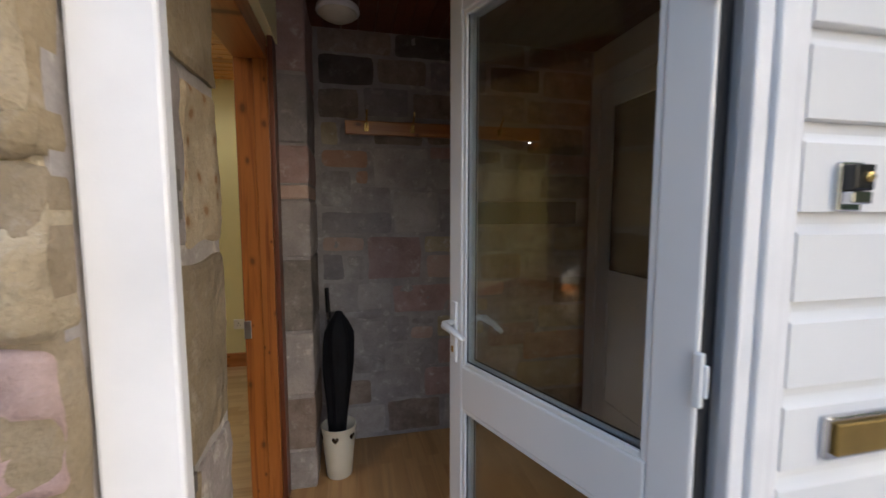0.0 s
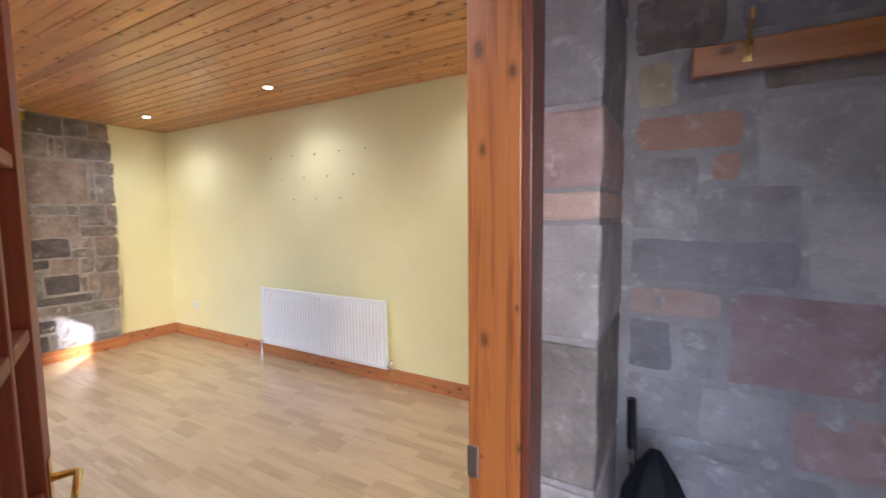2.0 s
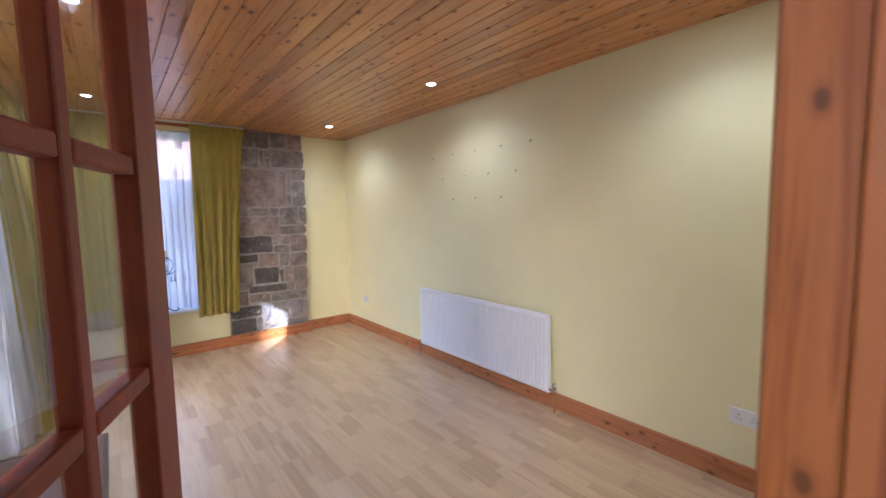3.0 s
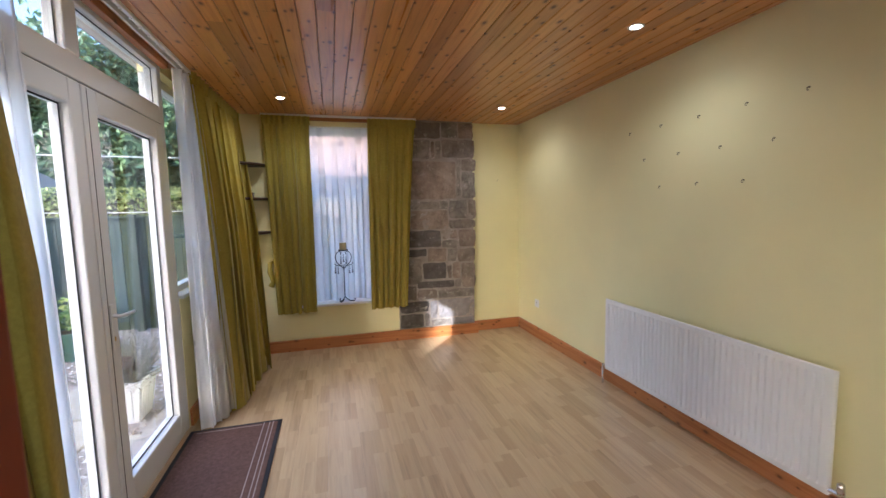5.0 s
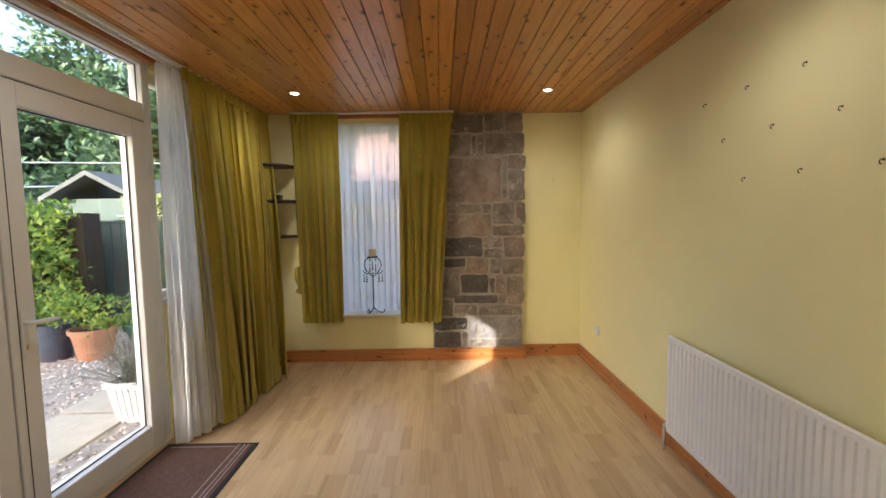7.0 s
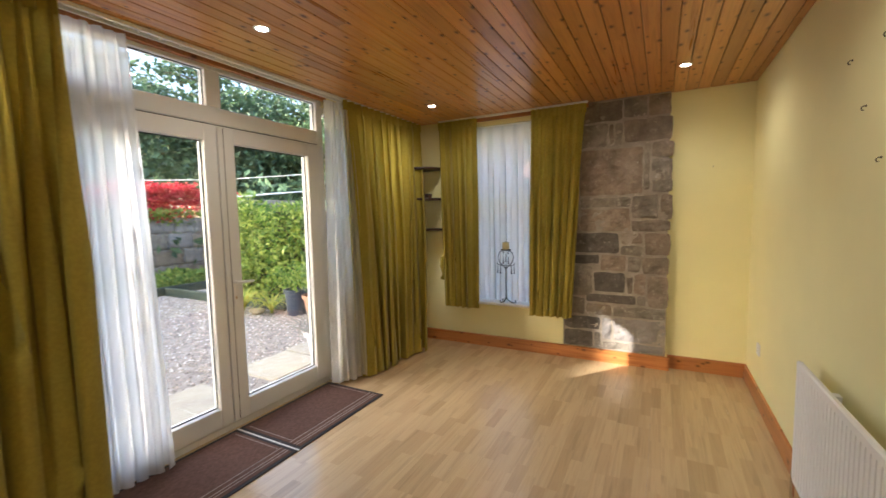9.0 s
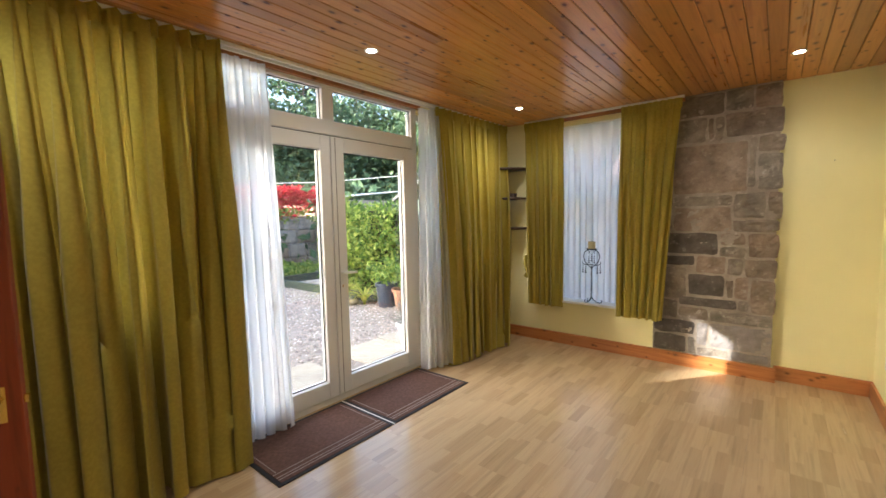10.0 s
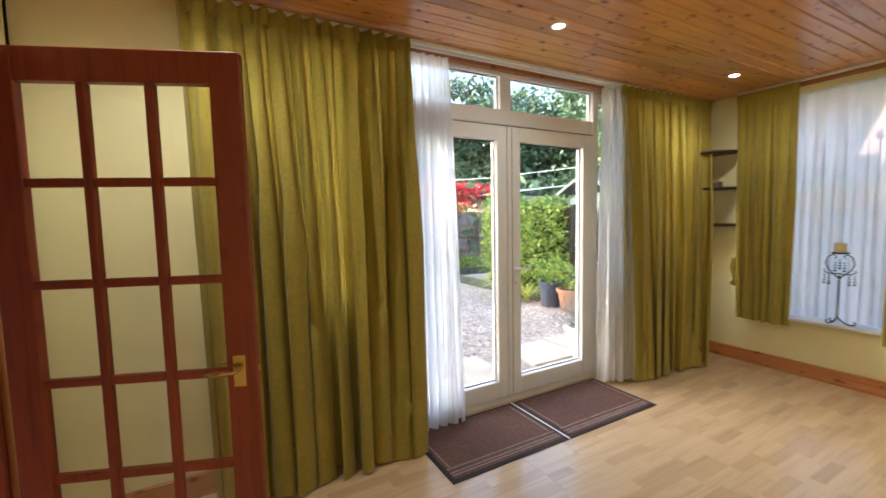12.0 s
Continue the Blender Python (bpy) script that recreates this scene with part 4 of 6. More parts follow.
w1 = tagged(new("window_1"), "white framed window in the end wall", "window", "", "structure")
w1.matrix_basis = Matrix.Translation((-5.6, 1.64, 0.46))
part("window_frame", boxes((-5.62, -5.55, 1.14, 1.20, .47, 2.34), (-5.62, -5.55, 2.08, 2.14, .47, 2.34), (-5.62, -5.55, 1.20, 2.08, 2.28, 2.34), (-5.62, -5.55, 1.20, 2.08, .47, .53), (-5.62, -5.55, 1.20, 2.08, 1.62, 1.67), (-5.615, -5.555, 1.62, 1.66, .53, 1.62), bevel=0.005), UPVC, w1)
part("pane", boxes((-5.588, -5.582, 1.20, 2.08, .53, 1.62)), GLASS, w1)
part("pane", boxes((-5.588, -5.582, 1.20, 2.08, 1.67, 2.28)), GLASS, w1)
part("window_sill", boxes((-5.56, -5.268, 1.142, 2.138, .457, .484), bevel=0.006), UPVC, w1)


# ---- curtains ----
def curtain(name, top, bottom, z_top, z_bot, folds, amp, material, label, seed, flip=1, heading=True):
    """A hanging cloth between two plan lines, one at the rail and one at the hem, thrown into folds."""
    rnd = random.Random(seed)
    t0, t1 = Vector((*top[0], 0)), Vector((*top[1], 0))
    b0, b1 = Vector((*bottom[0], 0)), Vector((*bottom[1], 0))
    nu, nv = folds * 12, 22
    phase = [rnd.uniform(-0.5, 0.5) for _ in range(folds + 2)]
    wid = [rnd.uniform(0.6, 1.4) for _ in range(folds + 2)]
    height = [rnd.uniform(0.55, 1.25) for _ in range(folds + 2)]
    bm = bmesh.new()
    grid = []
    for j in range(nv + 1):
        v = j / nv
        row = []
        a = t0.lerp(b0, v ** 0.8) ; b = t1.lerp(b1, v ** 0.8)
        across = (b - a).normalized()
        out = Vector((-across.y, across.x, 0)) * flip
        for i in range(nu + 1):
            u = i / nu
            u = u + (0.022 * math.sin(2 * math.pi * 2.3 * u + seed) + 0.013 * math.sin(2 * math.pi * 5.2 * u + 2 * seed)) * 4 * u * (1 - u)
            k = min(int(u * folds), folds - 1)
            fr_u = u * folds - k
            h = height[k] * (1 - fr_u) + height[k + 1] * fr_u
            ph = phase[k] * (1 - fr_u) + phase[k + 1] * fr_u
            turn = 2 * math.pi * (u * folds) + ph + 0.5 * math.sin(2.4 * v + k)
            s = math.sin(turn)
            s = math.copysign(abs(s) ** 0.8, s)
            grow = (0.35 + 0.65 * min(1, v * 2.2)) if heading else (0.55 + 0.45 * v)
            lean = 0.35 * math.sin(2 * math.pi * u * folds * 0.5 + 1.7 * v + k)
            uu = u + 0.25 / folds * math.sin(2 * math.pi * u * folds * 2 + ph) * min(1, v * 2)
            p = a.lerp(b, min(1, max(0, uu))) + out * (amp * grow * (h * s + lean)) + across * (amp * 0.55 * grow * math.sin(4 * math.pi * (u * folds) + 2 * ph + k))
            z = z_top + (z_bot - z_top) * v + (0.006 * math.sin(u * folds * 5.1 + seed) if j == nv else 0)
            row.append(bm.verts.new((p.x, p.y, z)))
        grid.append(row)
    for r0, r1 in zip(grid, grid[1:]):
        for i in range(nu):
            bm.faces.new((r0[i], r0[i + 1], r1[i + 1], r1[i]))
    c = thing(name, ((top[0][0] + top[1][0]) / 2, (top[0][1] + top[1][1]) / 2, z_bot), label, "curtain")
    part("cloth", bm, material, c, smooth=True)
    if heading:
        tape = bmesh.new()
        n2 = folds * 6
        lo, hi = [], []
        for i in range(n2 + 1):
            u = i / n2
            across = (t1 - t0).normalized()
            out = Vector((-across.y, across.x, 0)) * flip
            p = t0.lerp(t1, u) + out * (amp * 0.4 * math.sin(2 * math.pi * u * folds * 1.5) + 0.012)
            lo.append(tape.verts.new((p.x, p.y, z_top - 0.07)))
            hi.append(tape.verts.new((p.x, p.y, z_top + 0.012)))
        for i in range(n2):
            tape.faces.new((lo[i], lo[i + 1], hi[i + 1], hi[i]))
        part("heading", tape, material, c, "gathered curtain heading", smooth=True)
    return c

OLIVE = "olive green woven curtain in deep folds"
curtain("long_curtain", ((-2.125, 0.66), (-0.99, 0.66)), ((-2.10, 0.74), (-1.02, 0.70)), 2.395, 0.015, 10, 0.085, GREEN_CURTAIN, OLIVE + " beside the french doors", 3, 1)
curtain("long_curtain", ((-5.20, 0.68), (-3.99, 0.65)), ((-4.88, 0.84), (-4.0, 0.77)), 2.395, 0.02, 9, 0.07, GREEN_CURTAIN, OLIVE + " beside the corner shelves", 5, 1)
curtain("short_curtain", ((-5.235, 0.905), (-5.235, 1.355)), ((-5.24, 0.96), (-5.24, 1.335)), 2.395, 0.415, 6, 0.028, GREEN_CURTAIN, OLIVE + " above the window sill", 7, -1)
curtain("short_curtain", ((-5.235, 1.925), (-5.235, 2.435)), ((-5.24, 1.905), (-5.24, 2.30)), 2.395, 0.40, 6, 0.028, GREEN_CURTAIN, OLIVE + " beside a bare stone panel", 9, -1)
VOILE = "sheer white voile curtain with woven motifs"
curtain("sheer_curtain", ((-2.42, 0.60), (-2.09, 0.60)), ((-2.485, 0.60), (-2.09, 0.62)), 2.375, 0.03, 6, 0.024, SHEER, VOILE + " beside the glazed doors", 11, 1, False)
curtain("sheer_curtain", ((-4.09, 0.64), (-3.825, 0.63)), ((-4.12, 0.78), (-3.755, 0.67)), 2.375, 0.03, 6, 0.04, SHEER, VOILE + " beside the glazed doors", 12, 1, False)
curtain("sheer_curtain", ((-5.375, 1.15), (-5.375, 2.13)), ((-5.375, 1.15), (-5.375, 2.13)), 2.36, 0.495, 8, 0.016, SHEER, VOILE + " across the window", 13, -1, False)

rail1 = thing("curtain_rail", (-3.1, 0.64, 2.41), "white plastic curtain track along the ceiling", "curtain rail")
part("track", boxes((-5.24, -0.96, 0.625, 0.645, 2.408, 2.43), (-5.24, -0.96, 0.598, 0.61, 2.395, 2.43), bevel=0.003), PLASTIC, rail1)
for k in range(40):
    part("glider", boxes((-5.2 + k * 0.105, -5.194 + k * 0.105, 0.629, 0.641, 2.398, 2.4085)), PLASTIC, rail1)
rail2 = thing("curtain_rail", (-5.25, 1.67, 2.41), "white plastic curtain track above the window", "curtain rail")
part("track", boxes((-5.26, -5.238, 0.895, 2.445, 2.408, 2.43), (-5.36, -5.345, 1.145, 2.135, 2.325, 2.338), bevel=0.003), PLASTIC, rail2)

tie = thing("curtain_tie", (-5.25, 0.94, 0.72), "olive cloth tie-back hanging from a wall hook", "curtain tie")
part("band", tube(((-5.31, 0.93, 0.96), (-5.27, 0.90, 0.94), (-5.26, 0.90, 0.86), (-5.265, 0.925, 0.76), (-5.27, 0.90, 0.71)), [0.012, 0.022, 0.028, 0.024, 0.03], 10), GREEN_CURTAIN, tie, smooth=True)
part("hook", tube(((-5.335, 0.93, 0.965), (-5.30, 0.93, 0.965), (-5.295, 0.93, 0.985)), 0.004), BRASS, tie)

# ---- corner shelves ----
for k, z in enumerate((1.925, 1.595, 1.262)):
    sh = thing("corner_shelf", (-5.2, 0.6, z), "dark brown quarter-round wooden corner shelf", "shelf", "corner shelves")
    bm = bmesh.new()
    pts = [(-5.329, 0.521)] + [(-5.329 + 0.36 * math.cos(a), 0.521 + 0.40 * math.sin(a)) for a in [i * math.pi / 2 / 14 for i in range(15)]]
    lo = [bm.verts.new((x, y, z - 0.012)) for x, y in pts]
    hi = [bm.verts.new((x, y, z + 0.012)) for x, y in pts]
    bm.faces.new(lo[::-1]); bm.faces.new(hi)
    for i in range(len(pts)):
        j = (i + 1) % len(pts)
        bm.faces.new((lo[i], lo[j], hi[j], hi[i]))
    part("board", bm, DARK_WOOD, sh)
    part("edge_lip", tube([(x, y, z) for x, y in pts[1:]], 0.0135, 8), DARK_WOOD, sh, smooth=True)
tin = thing("small_box", (-5.2, 0.76, 1.607), "small dark wooden box on a corner shelf", "box")
part("body", boxes((-5.24, -5.16, 0.72, 0.80, 1.6075, 1.645), bevel=0.003), DARK_WOOD, tin)
part("lid", boxes((-5.243, -5.157, 0.717, 0.803, 1.645, 1.657), bevel=0.003), DARK_WOOD, tin)

# ---- candle stand on the sill ----
cx, cy, cz = -5.312, 1.628, 0.4845
cs = thing("candle_stand", (cx, cy, cz), "black wrought-iron candle stand with hanging dark beads", "candle stand")
part("stem", tube(((cx, cy, cz + .05), (cx, cy, cz + .39)), 0.0055), IRON, cs)
for k in range(3):
    a = math.radians(90 + 120 * k)
    pts = [(0, 0.06), (0.02, 0.035), (0.05, 0.012), (0.085, 0.0055), (0.105, 0.012), (0.108, 0.028), (0.096, 0.033)]
    part("leg", tube([(cx + r * math.cos(a) * (1 if abs(math.cos(a)) < .2 else .42), cy + r * math.sin(a), cz + z) for r, z in pts], 0.0055), IRON, cs)
for side in (-1, 1):
    pts = [(0.0, 0.36), (0.03, 0.39), (0.068, 0.43), (0.085, 0.48), (0.072, 0.53), (0.04, 0.55), (0.022, 0.535), (0.03, 0.515)]
    part("scroll", tube([(cx, cy + side * r, cz + z) for r, z in pts], 0.0045), IRON, cs)
    pts = [(0.0, 0.40), (0.04, 0.395), (0.075, 0.40), (0.095, 0.415), (0.09, 0.43)]
    part("scroll", tube([(cx, cy + side * r, cz + z) for r, z in pts], 0.004), IRON, cs)
part("cup", lathe(((0.012, 0.55), (0.05, 0.556), (0.052, 0.566), (0.0, 0.562)), 20, pose(cx, cy, cz)), IRON, cs)
for k, (dy, zt, nb) in enumerate(((-0.09, 0.40, 4), (-0.06, 0.395, 4), (0.06, 0.395, 4), (0.09, 0.40, 4), (-0.028, 0.50, 4), (0.0, 0.52, 4), (0.028, 0.50, 4))):
    bm = bmesh.new()
    for i in range(nb):
        r = 0.0055 + 0.0012 * i
        bmesh.ops.create_uvsphere(bm, u_segments=8, v_segments=6, radius=r, matrix=Matrix.Translation((cx, cy + dy, cz + zt - 0.016 - i * 0.021)))
    tube(((cx, cy + dy, cz + zt), (cx, cy + dy, cz + zt - 0.07)), 0.0012, 5, bm)
    part("bead_string", bm, BEADS, cs, "string of dark glass beads", smooth=True)
candle = thing("candle", (cx, cy, cz + .567), "short cream pillar candle", "candle")
part("wax", lathe(((0.036, 0), (0.036, 0.068), (0.033, 0.073), (0.01, 0.069), (0, 0.068)), 22, pose(cx, cy, cz + .5665)), WAX, candle)
part("wick", tube(((cx, cy, cz + .63), (cx + .002, cy, cz + .65)), 0.0012), BLACK, candle)

# ---- door mats ----
for xa, xb, seed in ((-3.80, -2.938, 1), (-2.926, -2.092, 2)):
    dm = thing("door_mat", ((xa + xb) / 2, 0.85, 0), "brown ribbed door mat with beige stripes and a black edge", "mat", "mats at the french doors")
    part("mat_body", boxes((xa + .025, xb - .025, 0.575, 1.10, 0.001, 0.009), bevel=0.002), MAT_BROWN, dm)
    part("binding", boxes((xa, xb, 1.10, 1.125, 0.001, 0.007), (xa, xb, 0.55, 0.575, 0.001, 0.007), (xa, xa + .025, .575, 1.10, 0.001, 0.007), (xb - .025, xb, .575, 1.10, 0.001, 0.007), bevel=0.0015), MAT_EDGE, dm)
    for ys_ in (1.008, 1.045, 1.068):
        part("stripe", boxes((xa + .026, xb - .026, ys_, ys_ + .006, 0.0085, 0.0102)), MAT_STRIPE, dm)
    for xs_ in (xa + .045, xb - .052):
        part("stripe", boxes((xs_, xs_ + .005, 0.60, 1.0, 0.0085, 0.0102)), MAT_STRIPE, dm)
part("join_strip", boxes((-2.938, -2.926, 0.55, 1.125, 0.0005, 0.006)), PLASTIC, tagged(new("trim_mat_join"), "pale strip between two mats", "trim", "", "structure"))

# ---- garden ----
GZ = -0.15
bm = bmesh.new()
v = [bm.verts.new((x, y, GZ)) for x, y in ((-400, -400), (400, -400), (400, 400), (-400, 400))]
bm.faces.new(v)
structure("ground", bm, GRAVEL, "grey-brown gravel ground of the garden")


def cards(centres, sizes, seed, up=0.0, aspect=0.55):
    """Many small two-triangle leaves as one bmesh-free mesh: folded along the midrib and turned at random."""
    rng = np.random.default_rng(seed)
    n = len(centres)
    d = rng.normal(size=(n, 3))
    d[:, 2] += up
    d /= np.linalg.norm(d, axis=1)[:, None]
    o = rng.normal(size=(n, 3))
    o -= d * (o * d).sum(1)[:, None]
    o /= np.linalg.norm(o, axis=1)[:, None]
    nn = np.cross(d, o)
    s = np.asarray(sizes)[:, None]
    tip, root = centres + d * s, centres - d * s
    a = centres + o * s * aspect + nn * s * 0.2
    b = centres - o * s * aspect + nn * s * 0.2
    verts = np.stack([root, a, tip, b], 1).reshape(-1, 3)
    faces = (np.arange(n)[:, None] * 4 + np.array([0, 1, 2, 3])).tolist()
    me = bpy.data.meshes.new("leaves")
    me.from_pydata(verts.tolist(), [], faces)
    return me


def leaf_part(name, centres, sizes, seed, material, parent, up=0.0, aspect=0.55, label=""):
    me = cards(np.asarray(centres, float), sizes, seed, up, aspect)
    me.materials.append(material)
    ob = new(name, me)
    ob.parent = parent
    ob.matrix_parent_inverse = parent.matrix_basis.inverted()
    if label:
        tagged(ob, label)
    return ob


# unseen leaf mass added on the sunny side to keep sun and sky off
rng = np.random.default_rng(4)
shade = thing("garden_tree", (8.6, -7.9, GZ), "unseen leaf mass added to shade the house and its doors", "tree")
back = np.array([0.79, -0.61]); side_v = np.array([0.61, 0.79])
n_high, n_full = 20000, 60000
al = rng.uniform(13.0, 14.6, n_high + n_full)
lat = np.concatenate([rng.uniform(-6.6, -0.2, n_high), rng.uniform(-0.2, 9.5, n_full)])
zz = np.concatenate([rng.uniform(4.7, 10.5, n_high), rng.uniform(-0.1, 10.5, n_full)])
pts = np.stack([-2.42 + al * back[0] + lat * side_v[0], 0.5 + al * back[1] + lat * side_v[1], zz], 1)
entry = zz - al * 0.42
# opening cut to the sun's path, for one shaft into the room
keep = ~((lat > -0.14) & (lat < 0.24) & (entry > 1.26) & (entry < 2.04))
leaf_part("crown", pts[keep], rng.uniform(0.10, 0.16, keep.sum()), 8, LEAF_TREE, shade)
part("trunk", tube(((9.2, -7.2, GZ), (9.15, -7.1, 4.0), (9.2, -7.2, 8.0)), [0.22, 0.17, 0.05], 10), BARK, shade, smooth=True)
part("trunk", tube(((7.6, -9.2, GZ), (7.65, -9.1, 4.0), (7.6, -9.2, 8.0)), [0.22, 0.17, 0.05], 10), BARK, shade, smooth=True)

# paving slabs
for xa, xb, ya, yb in ((-4.52, -3.86, -0.82, -0.22), (-3.50, -2.62, -0.78, -0.14), (-5.35, -4.56, -0.86, -0.22), (-2.58, -1.7, -0.76, -0.14)):
    structure("paving_slab", boxes((xa, xb, ya, yb, GZ - 0.02, GZ + 0.022), bevel=0.008), SLAB, "buff concrete paving slab in gravel")
structure("door_step", boxes((-3.95, -1.95, 0.12, 0.386, GZ - 0.02, -0.03), bevel=0.01), SLAB, "concrete step under the french doors")

# loose pebbles near the doors
rng = np.random.default_rng(2)
n = 14000
px_, py_ = rng.uniform(-7.2, -1.6, n), rng.uniform(-6.2, 0.1, n)
ok = np.ones(n, bool)
for xa, xb, ya, yb in ((-4.55, -3.83, -0.85, -0.2), (-3.53, -2.60, -0.8, -0.1), (-5.38, -4.53, -0.88, -0.2), (-2.6, -1.68, -0.78, -0.1)):
    ok &= ~((px_ > xa) & (px_ < xb) & (py_ > ya) & (py_ < yb))
px_, py_ = px_[ok], py_[ok]
n = len(px_)
octa = np.array([[1, 0, 0], [0, 1, 0], [-1, 0, 0], [0, -1, 0], [0, 0, 0.8], [0, 0, -0.5]])
r = rng.uniform(0.010, 0.024, (n, 1, 1)) * rng.uniform(0.7, 1.3, (n, 6, 1))
a = rng.uniform(0, 6.28, n)
ca, sa = np.cos(a)[:, None], np.sin(a)[:, None]
o = octa[None] * r
ox = o[:, :, 0] * ca - o[:, :, 1] * sa
oy = o[:, :, 0] * sa + o[:, :, 1] * ca
vv = np.stack([ox + px_[:, None], oy + py_[:, None], o[:, :, 2] + GZ + 0.006], 2).reshape(-1, 3)
tri = np.array([[0, 1, 4], [1, 2, 4], [2, 3, 4], [3, 0, 4]])
ff_ = (np.arange(n)[:, None, None] * 6 + tri[None]).reshape(-1, 3)
me = bpy.data.meshes.new("gravel")
me.from_pydata(vv.tolist(), [], ff_.tolist())


def pebble_mat():
    m, t = fresh("pebbles")
    g = t.nodes.new("ShaderNodeNewGeometry")
    return finish(m, t, ramp(t, g.outputs["Random Per Island"], ((0.0, (0.22, 0.19, 0.17)), (0.4, (0.42, 0.37, 0.33)), (0.7, (0.52, 0.42, 0.36)), (1.0, (0.72, 0.69, 0.66)))), 0.8)

me.materials.append(pebble_mat())
tagged(new("gravel", me), "loose pinkish-grey gravel", "gravel", "", "stuff")

# ivy-covered hedge
def blob_points(rng, n, c, size, hollow=0.55, lumps=9):
    """Points through a lumpy mass: a set of smaller balls spread inside an ellipsoid, denser near their skins."""
    c, size = np.array(c), np.array(size)
    cs_ = c + rng.uniform(-1, 1, (lumps, 3)) * size * 0.62
    k = rng.integers(0, lumps, n)
    d = rng.normal(size=(n, 3))
    d /= np.linalg.norm(d, axis=1)[:, None]
    rad = rng.uniform(hollow, 1.0, n)[:, None] * rng.uniform(0.35, 0.6, lumps)[k][:, None]
    return cs_[k] + d * rad * size

rng = np.random.default_rng(21)
hedge = thing("ivy_hedge", (-6.7, -3.6, GZ), "bright green ivy-covered hedge", "hedge")
pts = np.concatenate([np.stack([rng.normal(-6.62, 0.13, 4200), rng.uniform(-4.9, -2.45, 4200), rng.uniform(GZ, 1.72, 4200)], 1),
                      blob_points(rng, 3500, (-6.6, -3.7, 0.9), (0.55, 1.3, 1.1), 0.6, 14)])
pts = pts[(pts[:, 2] > GZ) & (pts[:, 2] < 1.95)]
leaf_part("foliage", pts, rng.uniform(0.03, 0.065, len(pts)), 5, LEAF_IVY, hedge, 0.4)
# one dark soil-coloured box fills the hedge behind its leaves
part("stems", boxes((-7.0, -6.72, -4.95, -2.4, GZ, 1.55)), SOIL, hedge, "plain dark box filling the hedge")

# green fence
fence = thing("fence", (-7.4, -0.6, GZ), "dark green painted close-board garden fence", "fence")
fy = -3.6
while fy < 1.4:
    part("board", boxes((-7.42, -7.395, fy, fy + 0.142, GZ + 0.02, 1.42), bevel=0.004), FENCE_GREEN, fence)
    fy += 0.146
for y in (-2.9, -1.1, 0.7):
    part("post", boxes((-7.39, -7.30, y - .045, y + .045, GZ, 1.47), bevel=0.005), FENCE_GREEN, fence)
part("capping_rail", boxes((-7.44, -7.36, -3.6, 1.4, 1.42, 1.455), bevel=0.004), FENCE_GREEN, fence)

# shed and far roofs
shed = thing("garden_shed", (-10.5, -4.5, GZ), "green garden shed with a grey felt roof", "shed")
part("wall", boxes((-11.6, -9.6, -5.2, -3.93, GZ, 1.9)), FENCE_GREEN, shed)
part("corner_post", boxes((-9.6, -9.52, -3.93, -3.76, GZ, 1.88)), UPVC, shed, "white corner board")
bm = bmesh.new()
pr = [(-3.62, 1.84), (-4.56, 2.35), (-5.5, 1.84), (-5.5, 1.93), (-4.56, 2.44), (-3.62, 1.93)]
ra = [[bm.verts.new((x, y, z)) for y, z in pr] for x in (-11.8, -9.35)]
for i in range(6):
    bm.faces.new((ra[0][i], ra[1][i], ra[1][(i + 1) % 6], ra[0][(i + 1) % 6]))
bm.faces.new(ra[0]); bm.faces.new(ra[1][::-1])
part("roof", bm, ROOF_GREY, shed)
clipped = thing("clipped_hedge", (-9.0, -1.4, GZ), "pale green clipped hedge behind a garden fence", "hedge")
# plain dark box behind the clipped leaves
part("stems", boxes((-9.3, -8.95, -3.4, 1.2, GZ, 1.75)), SOIL, clipped, "plain dark box filling the hedge")
rng = np.random.default_rng(27)
pts = np.stack([rng.normal(-8.92, 0.07, 6500), rng.uniform(-3.5, 1.25, 6500), rng.uniform(0.9, 1.93, 6500)], 1)
leaf_part("foliage", pts, rng.uniform(0.025, 0.05, len(pts)), 28, LEAF_PALE, clipped, 0.3)
out = thing("low_outbuilding", (-10.2, -8.5, GZ), "low outbuilding with a pale corrugated roof", "outbuilding")
part("wall", boxes((-12.0, -8.6, -10.4, -6.7, GZ, 1.95)), MORTAR_BROWN, out)
bm = bmesh.new()
rows_v = []
for i in range(70):
    y = -10.5 + i * 0.055
    z = 0.025 * (i % 2)
    rows_v.append((bm.verts.new((-8.4, y, 2.0 + z)), bm.verts.new((-12.4, y, 2.4 + z))))
for a_, b_ in zip(rows_v, rows_v[1:]):
    bm.faces.new((a_[0], b_[0], b_[1], a_[1]))
part("roof", bm, ROOF_WHITE, out)

# garden wall of rubble with a red climber over it
gw = tagged(new("wall_garden"), "old grey rubble garden wall", "wall", "", "structure")
part("core", boxes((-9.4, 3.0, -8.6, -8.2, GZ, 1.50)), MORTAR, gw)
climber = thing("red_climber", (-5.5, -8.2, 1.4), "bright red climber spilling over a stone wall", "climber")
rng = np.random.default_rng(31)
pts = np.concatenate([blob_points(rng, 5200, (-6.6, -8.15, 1.92), (2.6, 0.45, 0.5), 0.5, 20), blob_points(rng, 1500, (-2.5, -8.2, 1.8), (1.6, 0.4, 0.4), 0.5, 10)])
leaf_part("flowers", pts, rng.uniform(0.04, 0.075, len(pts)), 6, LEAF_RED, climber)
pts = blob_points(rng, 1100, (-5.9, -8.05, 1.5), (2.9, 0.3, 0.26), 0.5, 18)
